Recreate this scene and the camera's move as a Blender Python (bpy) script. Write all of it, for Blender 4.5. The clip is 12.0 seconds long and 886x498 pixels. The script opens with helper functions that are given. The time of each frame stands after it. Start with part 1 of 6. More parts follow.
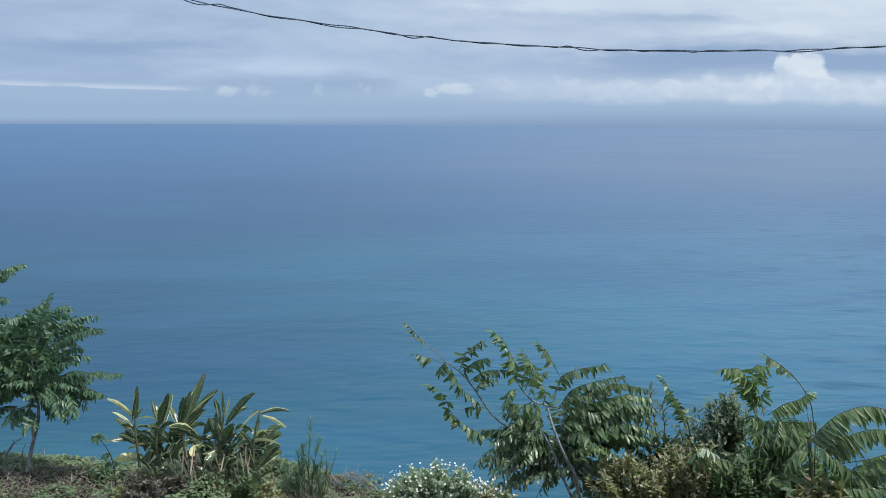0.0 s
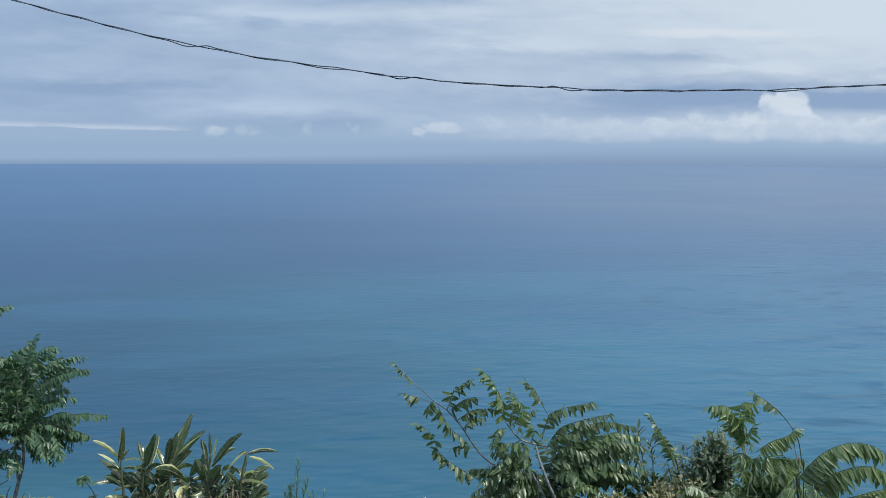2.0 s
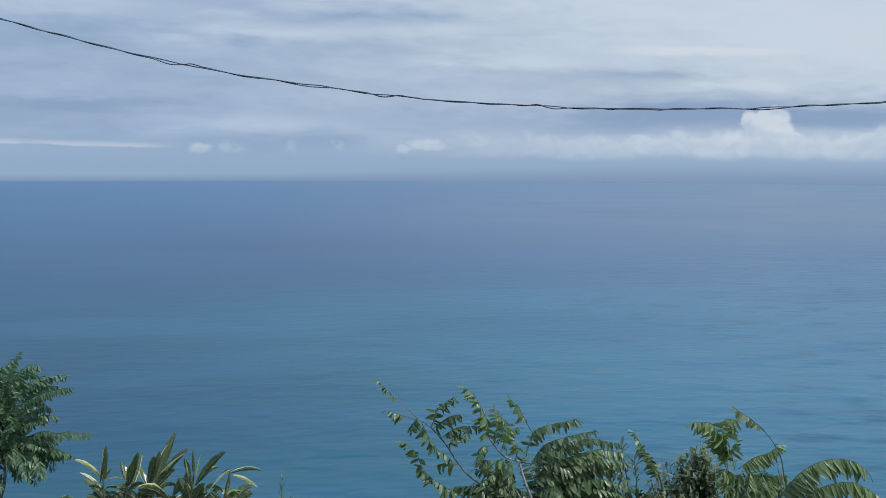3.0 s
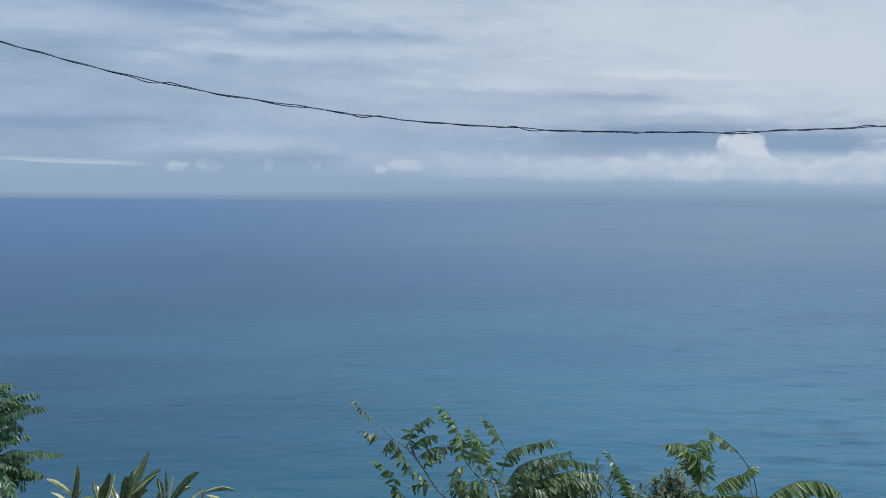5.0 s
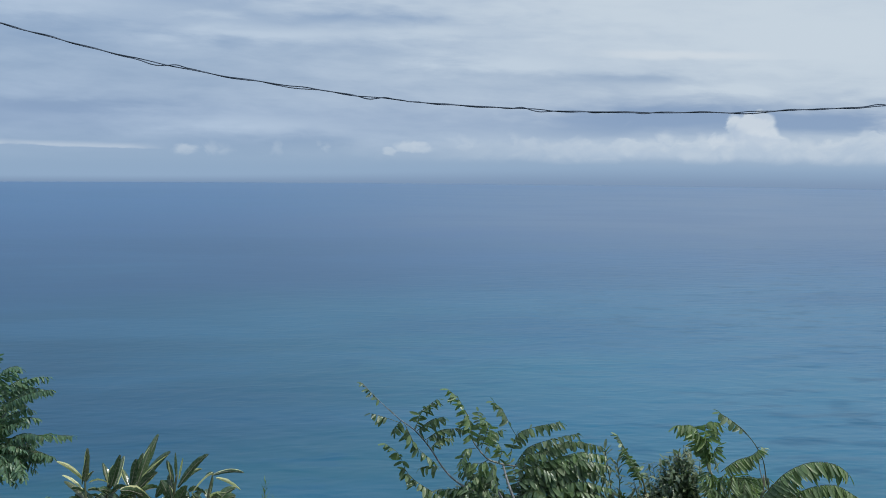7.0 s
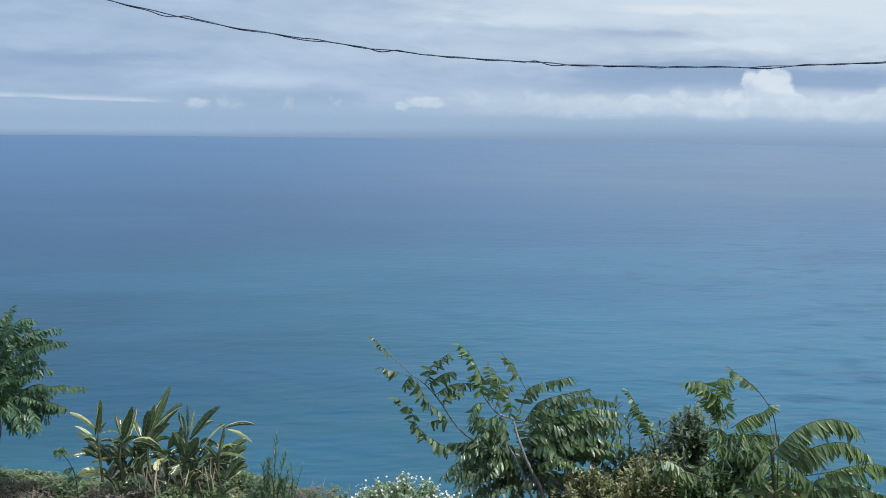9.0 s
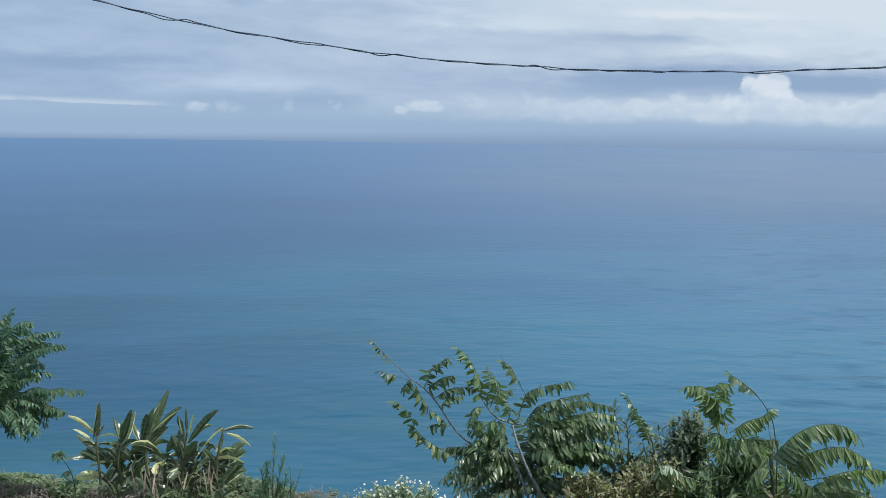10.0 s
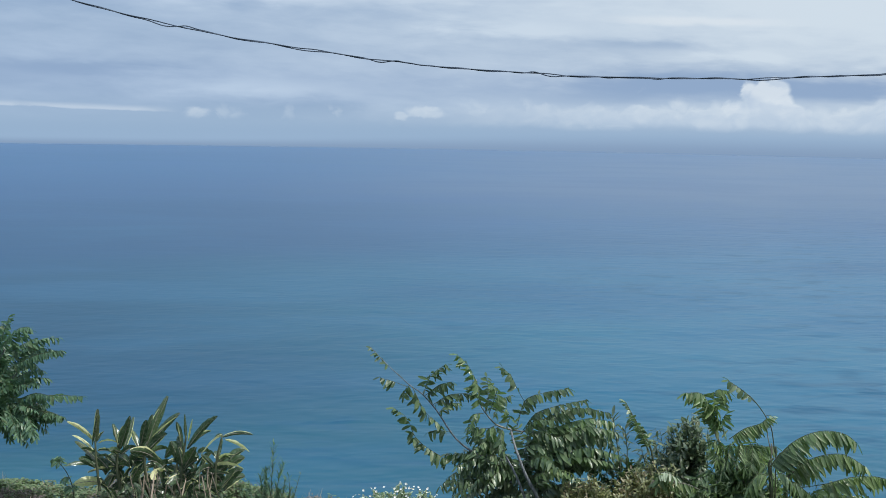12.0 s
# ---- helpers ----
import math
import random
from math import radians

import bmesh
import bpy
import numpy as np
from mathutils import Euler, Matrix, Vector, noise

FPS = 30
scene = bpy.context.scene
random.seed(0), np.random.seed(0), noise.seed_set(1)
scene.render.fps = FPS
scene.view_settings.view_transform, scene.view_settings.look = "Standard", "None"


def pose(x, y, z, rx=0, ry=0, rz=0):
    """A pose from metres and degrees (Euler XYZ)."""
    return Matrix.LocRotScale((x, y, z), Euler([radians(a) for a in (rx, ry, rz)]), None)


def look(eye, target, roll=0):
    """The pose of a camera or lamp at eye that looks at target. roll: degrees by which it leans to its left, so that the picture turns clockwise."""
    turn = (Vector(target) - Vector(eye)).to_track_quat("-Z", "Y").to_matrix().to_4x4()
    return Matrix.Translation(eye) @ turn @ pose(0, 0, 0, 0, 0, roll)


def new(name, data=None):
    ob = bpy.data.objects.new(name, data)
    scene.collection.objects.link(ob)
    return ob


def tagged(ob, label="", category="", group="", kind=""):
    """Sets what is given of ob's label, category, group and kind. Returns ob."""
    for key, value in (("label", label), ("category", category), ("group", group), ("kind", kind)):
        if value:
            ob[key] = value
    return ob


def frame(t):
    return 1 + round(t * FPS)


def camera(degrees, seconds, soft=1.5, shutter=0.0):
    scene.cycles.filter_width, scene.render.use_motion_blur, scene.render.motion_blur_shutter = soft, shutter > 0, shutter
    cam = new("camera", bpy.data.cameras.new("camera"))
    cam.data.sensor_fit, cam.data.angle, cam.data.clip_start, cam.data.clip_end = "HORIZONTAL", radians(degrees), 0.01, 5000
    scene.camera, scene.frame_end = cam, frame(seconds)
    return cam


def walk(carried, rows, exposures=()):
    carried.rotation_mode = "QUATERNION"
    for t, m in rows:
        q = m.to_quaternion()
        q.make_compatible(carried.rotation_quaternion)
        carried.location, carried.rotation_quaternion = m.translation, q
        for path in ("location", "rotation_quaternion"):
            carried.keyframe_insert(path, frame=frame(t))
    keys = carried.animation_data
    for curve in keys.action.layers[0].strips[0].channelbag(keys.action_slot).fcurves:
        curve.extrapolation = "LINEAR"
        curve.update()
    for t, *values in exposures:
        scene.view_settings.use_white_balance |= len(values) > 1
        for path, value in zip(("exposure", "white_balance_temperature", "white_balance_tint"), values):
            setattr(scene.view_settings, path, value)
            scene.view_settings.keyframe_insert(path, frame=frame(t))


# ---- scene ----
# The view from a hillside road over a ledge of shrubs to the open sea.
EYE_Z, SEA_Z, SEA_R = 3.8, -94.6, 4800.0
cam = camera(46.0, 12.0, soft=0.75)
PATH = [
    (0, (0.000, 0.000, 3.800), (0.190, 9.903, 2.422), 0.46),
    (0.5, (0.006, -0.002, 3.802), (0.219, 9.907, 2.474), 0.48),
    (1, (0.002, -0.002, 3.806), (0.244, 9.917, 2.558), 0.44),
    (1.5, (0.011, -0.021, 3.810), (0.273, 9.911, 2.675), 0.31),
    (2, (0.013, -0.034, 3.810), (0.311, 9.911, 2.797), 0.25),
    (2.5, (0.011, -0.053, 3.815), (0.374, 9.898, 2.900), 0.23),
    (3, (0.018, -0.065, 3.818), (0.464, 9.889, 2.968), 0.27),
    (5, (0.019, -0.094, 3.821), (0.684, 9.862, 3.167), 0.80),
    (5.5, (0.022, -0.095, 3.822), (0.669, 9.864, 3.179), 0.71),
    (6, (0.031, -0.096, 3.824), (0.652, 9.862, 3.161), 0.71),
    (6.5, (0.026, -0.079, 3.820), (0.629, 9.877, 3.096), 0.65),
    (7, (0.035, -0.065, 3.819), (0.615, 9.884, 2.992), 0.54),
    (9, (0.038, -0.015, 3.803), (0.509, 9.895, 2.554), 0.84),
    (9.5, (0.042, -0.009, 3.797), (0.505, 9.902, 2.550), 0.90),
    (10, (0.037, -0.015, 3.803), (0.517, 9.900, 2.591), 0.97),
    (10.5, (0.041, -0.017, 3.801), (0.525, 9.905, 2.647), 0.87),
    (11, (0.049, -0.029, 3.811), (0.528, 9.897, 2.697), 0.89),
    (11.5, (0.047, -0.028, 3.811), (0.526, 9.898, 2.697), 0.97),
    (12, (0.047, -0.027, 3.808), (0.526, 9.894, 2.653), 1.04),
]
EXPOSURES = [  # seconds, stops, kelvin, tint
    (0.0, 0.06, 6500, 10), (1.5, 0.02, 6500, 10), (2.5, -0.10, 6500, 10), (3.2, -0.15, 6500, 10), (5.0, -0.19, 6500, 10), (6.5, -0.18, 6500, 10),
    (7.2, -0.14, 6520, 9), (9.0, 0.045, 6560, 9), (10.5, 0.025, 6560, 9), (11.5, -0.02, 6550, 9), (12.0, 0.0, 6540, 9),
]
walk(cam, [(t, look(eye, target, roll)) for t, eye, target, roll in PATH], EXPOSURES)

# ---- light ----
SUN_EL, SUN_AZ = 62.0, 126.0  # degrees; azimuth from +y towards +x


def node(tree, kind, *links):
    n = tree.nodes.new(kind)
    for slot, source in enumerate(links):
        if source is None:
            continue
        if isinstance(source, bpy.types.NodeSocket):
            tree.links.new(source, n.inputs[slot])
        else:
            n.inputs[slot].default_value = source
    return n


def calc(tree, op, a, b=0.0, c=0.0, clamp=False):
    n = node(tree, "ShaderNodeMath", a, b, c)
    n.operation, n.use_clamp = op, clamp
    return n.outputs[0]


def noise_at(tree, vector, scale, detail=4.0, rough=0.55, warp=0.0):
    n = node(tree, "ShaderNodeTexNoise")
    tree.links.new(vector, n.inputs["Vector"])
    n.inputs["Scale"].default_value, n.inputs["Detail"].default_value = scale, detail
    n.inputs["Roughness"].default_value, n.inputs["Distortion"].default_value = rough, warp
    return n.outputs[0]


def span(tree, value, low, high, to_low=0.0, to_high=1.0, smooth=True):
    n = node(tree, "ShaderNodeMapRange", value, low, high, to_low, to_high)
    n.interpolation_type = "SMOOTHSTEP" if smooth else "LINEAR"
    return n.outputs[0]


def blend(tree, factor, a, b, kind="MIX"):
    n = node(tree, "ShaderNodeMix")
    n.data_type, n.blend_type = "RGBA", kind
    for slot, source in ((0, factor), (6, a), (7, b)):
        if isinstance(source, bpy.types.NodeSocket):
            tree.links.new(source, n.inputs[slot])
        elif slot:
            n.inputs[slot].default_value = (*source, 1)
        else:
            n.inputs[slot].default_value = source
    return n.outputs[2]


def xyz(tree, x, y, z):
    return node(tree, "ShaderNodeCombineXYZ", x, y, z).outputs[0]


def make_world():
    world = bpy.data.worlds.new("sky")
    scene.world = world
    world.use_nodes = True
    t = world.node_tree
    t.nodes.clear()
    sky = node(t, "ShaderNodeTexSky")
    sky.sky_type, sky.sun_disc, sky.dust_density = "NISHITA", False, 1.5
    sky.sun_elevation, sky.sun_rotation = radians(SUN_EL), radians(SUN_AZ)
    clear = blend(t, 1.0, sky.outputs[0], (0.085, 0.085, 0.085), "MULTIPLY")
    way = node(t, "ShaderNodeTexCoord").outputs["Generated"]
    parts = node(t, "ShaderNodeSeparateXYZ", way).outputs
    az = calc(t, "ARCTAN2", parts[0], parts[1])
    flat = calc(t, "SQRT", calc(t, "ADD", calc(t, "MULTIPLY", parts[0], parts[0]), calc(t, "MULTIPLY", parts[1], parts[1])))
    el = calc(t, "DIVIDE", parts[2], calc(t, "MAXIMUM", flat, 0.02))
    # pale haze over the horizon, bluer and thicker where it meets the sea, most of all to the east
    haze = span(t, el, -0.02, 0.10, 0.96, 0.70)
    rise = calc(t, "DIVIDE", calc(t, "ADD", el, 0.0212), span(t, az, -0.25, 0.30, 0.008, 0.020))
    low = blend(t, span(t, rise, 0.0, 1.0), (0.238, 0.345, 0.520), (0.318, 0.455, 0.645))
    colour = blend(t, haze, clear, low)
    colour = blend(t, span(t, el, 0.0, 0.05), colour, blend(t, haze, clear, (0.270, 0.405, 0.655)))

    # a broken layer of stratus, drawn out sideways: whiter banks and bluer gaps with ragged soft edges
    def drift(x, y, w, detail=4.0, rough=0.55, warp=0.3):
        return noise_at(t, xyz(t, calc(t, "MULTIPLY", az, x), calc(t, "MULTIPLY", lean, y), w), 1.0, detail, rough, warp)

    lean = calc(t, "ADD", el, calc(t, "MULTIPLY", az, 0.03))
    broad, fine, mist = drift(5.0, 22.0, 3.1, 3.0, 0.5), drift(13.0, 60.0, 7.7, 5.0), drift(30.0, 130.0, 1.9, 4.0)
    az_bent = calc(t, "ADD", az, calc(t, "MULTIPLY", calc(t, "SUBTRACT", fine, 0.5), 0.16))
    el_bent = calc(t, "ADD", el, calc(t, "MULTIPLY", calc(t, "SUBTRACT", broad, 0.5), 0.035))
    el_bent = calc(t, "ADD", el_bent, calc(t, "MULTIPLY", calc(t, "SUBTRACT", mist, 0.5), 0.010))

    def bank(az0, el0, wide, high):
        u = calc(t, "DIVIDE", calc(t, "SUBTRACT", az_bent, az0), wide)
        v = calc(t, "DIVIDE", calc(t, "SUBTRACT", el_bent, el0), high)
        r2 = calc(t, "ADD", calc(t, "MULTIPLY", u, u), calc(t, "MULTIPLY", v, v))
        return calc(t, "EXPONENT", calc(t, "MULTIPLY", r2, -0.9))

    veil = calc(t, "ADD", 0.42, calc(t, "MULTIPLY", calc(t, "SUBTRACT", broad, 0.5), 0.50))
    veil = calc(t, "ADD", veil, calc(t, "MULTIPLY", calc(t, "SUBTRACT", fine, 0.5), 0.46))
    veil = calc(t, "ADD", veil, calc(t, "MULTIPLY", calc(t, "SUBTRACT", mist, 0.5), 0.20))
    tilt = calc(t, "ADD", calc(t, "MULTIPLY", az, 0.5), el)
    veil = calc(t, "ADD", veil, span(t, tilt, -0.10, 0.36, 0.0, 0.34))
    for az0, el0, wide, high, strong in (
        (-0.282, 0.136, 0.073, 0.015, 0.35), (-0.174, 0.158, 0.067, 0.011, -0.5), (-0.024, 0.134, 0.091, 0.007, -0.35), (-0.013, 0.158, 0.064, 0.007, 0.25),
        (-0.118, 0.116, 0.089, 0.006, 0.45), (-0.141, 0.132, 0.026, 0.004, 0.3), (-0.297, 0.047, 0.072, 0.006, -0.4), (-0.128, 0.034, 0.058, 0.008, 0.35),
        (0.105, 0.093, 0.048, 0.009, 0.5), (0.051, 0.117, 0.048, 0.007, 0.3), (0.323, 0.068, 0.030, 0.005, 0.45), (0.226, 0.142, 0.102, 0.021, 0.25),
        (0.407, 0.116, 0.083, 0.030, 0.25), (0.212, 0.079, 0.078, 0.006, -0.25), (0.301, 0.039, 0.174, 0.012, -0.75), (0.424, 0.040, 0.060, 0.014, -0.4), (-0.087, 0.014, 0.085, 0.007, -0.25),
    ):
        veil = calc(t, "ADD", veil, calc(t, "MULTIPLY", bank(az0, el0, wide, high), strong * 0.8))
    thick = calc(t, "MULTIPLY", span(t, veil, 0.05, 0.95), span(t, el, -0.008, 0.025))
    veil_colour = blend(t, span(t, tilt, -0.20, 0.34), (0.470, 0.600, 0.785), (0.645, 0.738, 0.832))
    colour = blend(t, calc(t, "MULTIPLY", thick, 0.95), colour, veil_colour)
    # the bank of small cumulus low over the horizon, thickening to the east, with one tower
    lumps = noise_at(t, xyz(t, calc(t, "MULTIPLY", az, 46.0), calc(t, "MULTIPLY", el, 62.0), 2.2), 1.0, 5.0, 0.55, 0.4)
    folds = noise_at(t, xyz(t, calc(t, "MULTIPLY", az, 34.0), calc(t, "MULTIPLY", el, 60.0), 8.4), 1.0, 4.0, 0.55, 0.5)
    swell = noise_at(t, xyz(t, calc(t, "MULTIPLY", az, 22.0), 0.0, 5.5), 1.0, 3.0, 0.5)
    el_puffed = calc(t, "ADD", el, calc(t, "MULTIPLY", calc(t, "SUBTRACT", folds, 0.5), 0.010))

    def heap(blobs, lumpy, wander):
        """How far inside a heap of rounded cloud heads; each blob is azimuth, elevation, radius."""
        inside = -1.0
        bent = calc(t, "ADD", az, calc(t, "MULTIPLY", calc(t, "SUBTRACT", lumps, 0.5), wander))
        for az0, el0, radius in blobs:
            u, v = calc(t, "SUBTRACT", bent, az0), calc(t, "SUBTRACT", el_puffed, el0)
            away = calc(t, "SQRT", calc(t, "ADD", calc(t, "MULTIPLY", u, u), calc(t, "MULTIPLY", v, v)))
            inside = calc(t, "MAXIMUM", inside, calc(t, "SUBTRACT", radius, away))
        return calc(t, "ADD", inside, calc(t, "MULTIPLY", calc(t, "SUBTRACT", lumps, 0.5), lumpy))

    tower = heap((
        (0.3275, 0.0375, 0.0100), (0.3400, 0.0400, 0.0085), (0.3490, 0.0450, 0.0058), (0.3555, 0.0380, 0.0090), (0.3410, 0.0290, 0.0185),
        (0.3550, 0.0250, 0.0140), (0.3670, 0.0150, 0.0130), (0.3180, 0.0170, 0.0125), (0.3400, 0.0140, 0.0170)), 0.012, 0.016)
    heads = heap((
        (0.2510, 0.0160, 0.0080), (0.2655, 0.0205, 0.0088), (0.2810, 0.0155, 0.0085), (0.3000, 0.0170, 0.0095),
        (0.3880, 0.0145, 0.0105), (0.4120, 0.0155, 0.0090), (0.4430, 0.0200, 0.0100), (0.4620, 0.0225, 0.0110)), 0.012, 0.030)
    puffs = 0.0
    for az0, el0, wide, high in ((-0.1845, 0.0098, 0.0115, 0.0062), (0.0260, 0.0135, 0.0235, 0.0074), (0.0330, 0.0165, 0.0130, 0.0050), (0.0060, 0.0100, 0.0100, 0.0045)):
        u, v = calc(t, "DIVIDE", calc(t, "SUBTRACT", az, az0), wide), calc(t, "DIVIDE", calc(t, "SUBTRACT", el_puffed, el0), high)
        r2 = calc(t, "ADD", calc(t, "MULTIPLY", u, u), calc(t, "MULTIPLY", v, v))
        puffs = calc(t, "MAXIMUM", puffs, calc(t, "EXPONENT", calc(t, "MULTIPLY", r2, -1.0)))
    puffs = calc(t, "ADD", puffs, calc(t, "MULTIPLY", calc(t, "SUBTRACT", lumps, 0.5), 1.4))
    wisps = heap(((-0.1560, 0.0100, 0.0060), (-0.1440, 0.0075, 0.0045), (-0.1000, 0.0110, 0.0060), (-0.0560, 0.0125, 0.0055), (0.0800, 0.0170, 0.0070), (0.1250, 0.0190, 0.0080), (0.1850, 0.0170, 0.0085)), 0.012, 0.050)
    top = calc(t, "ADD", 0.0215, span(t, az, 0.38, 0.47, 0.0, 0.006))
    top = calc(t, "ADD", top, calc(t, "MULTIPLY", calc(t, "SUBTRACT", swell, 0.5), 0.010))
    edge = calc(t, "ADD", calc(t, "SUBTRACT", top, el), calc(t, "MULTIPLY", calc(t, "SUBTRACT", lumps, 0.5), 0.026))
    crisp = span(t, az, 0.10, 0.28, 0.008, 0.0035)
    floor_ = span(t, el_puffed, -0.001, 0.009)
    body = calc(t, "MULTIPLY", span(t, calc(t, "DIVIDE", edge, crisp), -0.4, 1.0), span(t, az, 0.02, 0.24, 0.14, 0.95))
    body = calc(t, "MULTIPLY", body, span(t, az, -0.16, 0.02))
    body = calc(t, "MAXIMUM", body, span(t, tower, -0.0016, 0.0030))
    body = calc(t, "MAXIMUM", body, calc(t, "MULTIPLY", span(t, heads, -0.0035, 0.0050), 0.9))
    body = calc(t, "MAXIMUM", body, calc(t, "MULTIPLY", calc(t, "MULTIPLY", span(t, puffs, 0.25, 0.85), span(t, el_puffed, 0.002, 0.0105)), 0.66))
    body = calc(t, "MAXIMUM", body, calc(t, "MULTIPLY", span(t, wisps, -0.004, 0.006), 0.44))
    body = calc(t, "MULTIPLY", body, floor_)
    rim = span(t, calc(t, "MAXIMUM", edge, tower), 0.010, 0.001, 0.0, 0.40)
    lit = calc(t, "ADD", rim, calc(t, "ADD", span(t, folds, 0.36, 0.66, 0.0, 0.50), span(t, puffs, 0.45, 0.80, 0.0, 0.5)), clamp=True)
    puff = blend(t, lit, (0.500, 0.610, 0.752), (0.665, 0.750, 0.838))
    shade = calc(t, "MULTIPLY", span(t, az, 0.346, 0.328), span(t, az, 0.316, 0.326))
    shade = calc(t, "MULTIPLY", shade, calc(t, "MULTIPLY", span(t, el_puffed, 0.038, 0.030), span(t, el_puffed, 0.017, 0.024)))
    head = blend(t, calc(t, "MULTIPLY", shade, 0.70), blend(t, span(t, folds, 0.36, 0.60), (0.59, 0.685, 0.805), (0.71, 0.785, 0.865)), (0.44, 0.555, 0.725))
    puff = blend(t, calc(t, "MULTIPLY", span(t, tower, 0.0, 0.004), span(t, el, 0.012, 0.028)), puff, head)
    colour = blend(t, calc(t, "MULTIPLY", body, 0.84), colour, puff)
    # a long thin bright streak to the west
    streak_at = calc(t, "ADD", 0.0068, calc(t, "MULTIPLY", az, -0.020))
    gap = calc(t, "ADD", calc(t, "SUBTRACT", el, streak_at), calc(t, "MULTIPLY", calc(t, "SUBTRACT", mist, 0.5), 0.004))
    upper = calc(t, "MULTIPLY", span(t, gap, 0.0048, 0.0002), span(t, gap, -0.0016, 0.0))
    streak = calc(t, "MULTIPLY", upper, span(t, az, -0.195, -0.24))
    streak = calc(t, "MULTIPLY", streak, span(t, mist, 0.25, 0.6, 0.45, 1.0))
    colour = blend(t, calc(t, "MULTIPLY", streak, 0.52), colour, (0.63, 0.715, 0.825))
    # a soft bright bar high in the eastern cloud
    bar_off = calc(t, "DIVIDE", calc(t, "SUBTRACT", az, 0.279), 0.072)
    bar_end = calc(t, "EXPONENT", calc(t, "MULTIPLY", calc(t, "POWER", calc(t, "MULTIPLY", bar_off, bar_off), 2.0), -1.0))
    bar_gap = calc(t, "ABSOLUTE", calc(t, "ADD", calc(t, "SUBTRACT", calc(t, "ADD", el, calc(t, "MULTIPLY", az, 0.025)), 0.1078), calc(t, "MULTIPLY", calc(t, "SUBTRACT", mist, 0.5), 0.006)))
    bar = calc(t, "MULTIPLY", bar_end, span(t, bar_gap, 0.0060, 0.001))
    colour = blend(t, calc(t, "MULTIPLY", bar, 0.55), colour, (0.74, 0.80, 0.865))
    back = node(t, "ShaderNodeBackground", colour, 1.0)
    node(t, "ShaderNodeOutputWorld", back.outputs[0])


make_world()
sun = new("sun", bpy.data.lights.new("sun", "SUN"))
sun.data.energy, sun.data.angle, sun.data.color = 3.35, radians(2.0), (1.0, 0.975, 0.93)
s_el, s_az = radians(SUN_EL), radians(SUN_AZ)
sun.matrix_world = look((math.sin(s_az) * math.cos(s_el) * 60, math.cos(s_az) * math.cos(s_el) * 60, math.sin(s_el) * 60), (0, 0, 0))


# ---- materials ----
def material(name):
    m = bpy.data.materials.new(name)
    m.use_nodes = True
    t = m.node_tree
    shader = t.nodes["Principled BSDF"]
    return m, t, shader


def leaf_material(name, dark, light, odd, through_light=0.30, rough=0.38, odd_from=0.93, gloss=0.5):
    """A green leaf: each blade its own shade, fine mottling, a little light let through."""
    dark, light = tuple(c * 2.0 for c in dark), tuple(c * 1.75 for c in light)
    m, t, shader = material(name)
    geo = node(t, "ShaderNodeNewGeometry")
    place = node(t, "ShaderNodeTexCoord").outputs["Object"]
    own = node(t, "ShaderNodeObjectInfo").outputs["Random"]
    each = calc(t, "FRACT", calc(t, "ADD", geo.outputs["Random Per Island"], own))
    tone = blend(t, span(t, each, 0.0, 0.9, smooth=False), dark, light)
    # odd blades: withered on some plants, painted pale as sun glints on others
    tone = blend(t, span(t, each, odd_from, min(odd_from + 0.03, 1.0)), tone, odd)
    mottle = noise_at(t, place, 38.0, 3.0, 0.6)
    tone = blend(t, span(t, mottle, 0.35, 0.75, 0.0, 0.45), tone, tuple(c * 1.55 for c in light))
    t.links.new(tone, shader.inputs["Base Color"])
    t.links.new(span(t, mottle, 0.3, 0.7, rough * 0.8, rough * 1.5), shader.inputs["Roughness"])
    shader.inputs["Specular IOR Level"].default_value = gloss
    bump = node(t, "ShaderNodeBump")
    bump.inputs["Strength"].default_value, bump.inputs["Distance"].default_value = 0.25, 0.004
    t.links.new(noise_at(t, place, 90.0, 2.0), bump.inputs["Height"])
    t.links.new(bump.outputs[0], shader.inputs["Normal"])
    glow = node(t, "ShaderNodeBsdfTranslucent", blend(t, 1.0, tone, (1.22, 1.40, 0.90), "MULTIPLY"))
    mix = node(t, "ShaderNodeMixShader", through_light, shader.outputs[0], glow.outputs[0])
    t.links.new(mix.outputs[0], t.nodes["Material Output"].inputs[0])
    return m


def bark_material(name, dark, light, rough=0.8):
    m, t, shader = material(name)
    place = node(t, "ShaderNodeTexCoord").outputs["Object"]
    stretch = node(t, "ShaderNodeMapping", place)
    stretch.inputs["Scale"].default_value = (1, 1, 0.25)
    grain = noise_at(t, stretch.outputs[0], 60.0, 4.0, 0.65)
    patch = noise_at(t, place, 9.0, 3.0)
    tone = blend(t, span(t, grain, 0.3, 0.7), dark, light)
    tone = blend(t, span(t, patch, 0.5, 0.7, 0.0, 0.5), tone, tuple(c * 0.6 for c in light))
    t.links.new(tone, shader.inputs["Base Color"])
    shader.inputs["Roughness"].default_value = rough
    bump = node(t, "ShaderNodeBump")
    bump.inputs["Strength"].default_value, bump.inputs["Distance"].default_value = 0.5, 0.004
    t.links.new(grain, bump.inputs["Height"])
    t.links.new(bump.outputs[0], shader.inputs["Normal"])
    return m


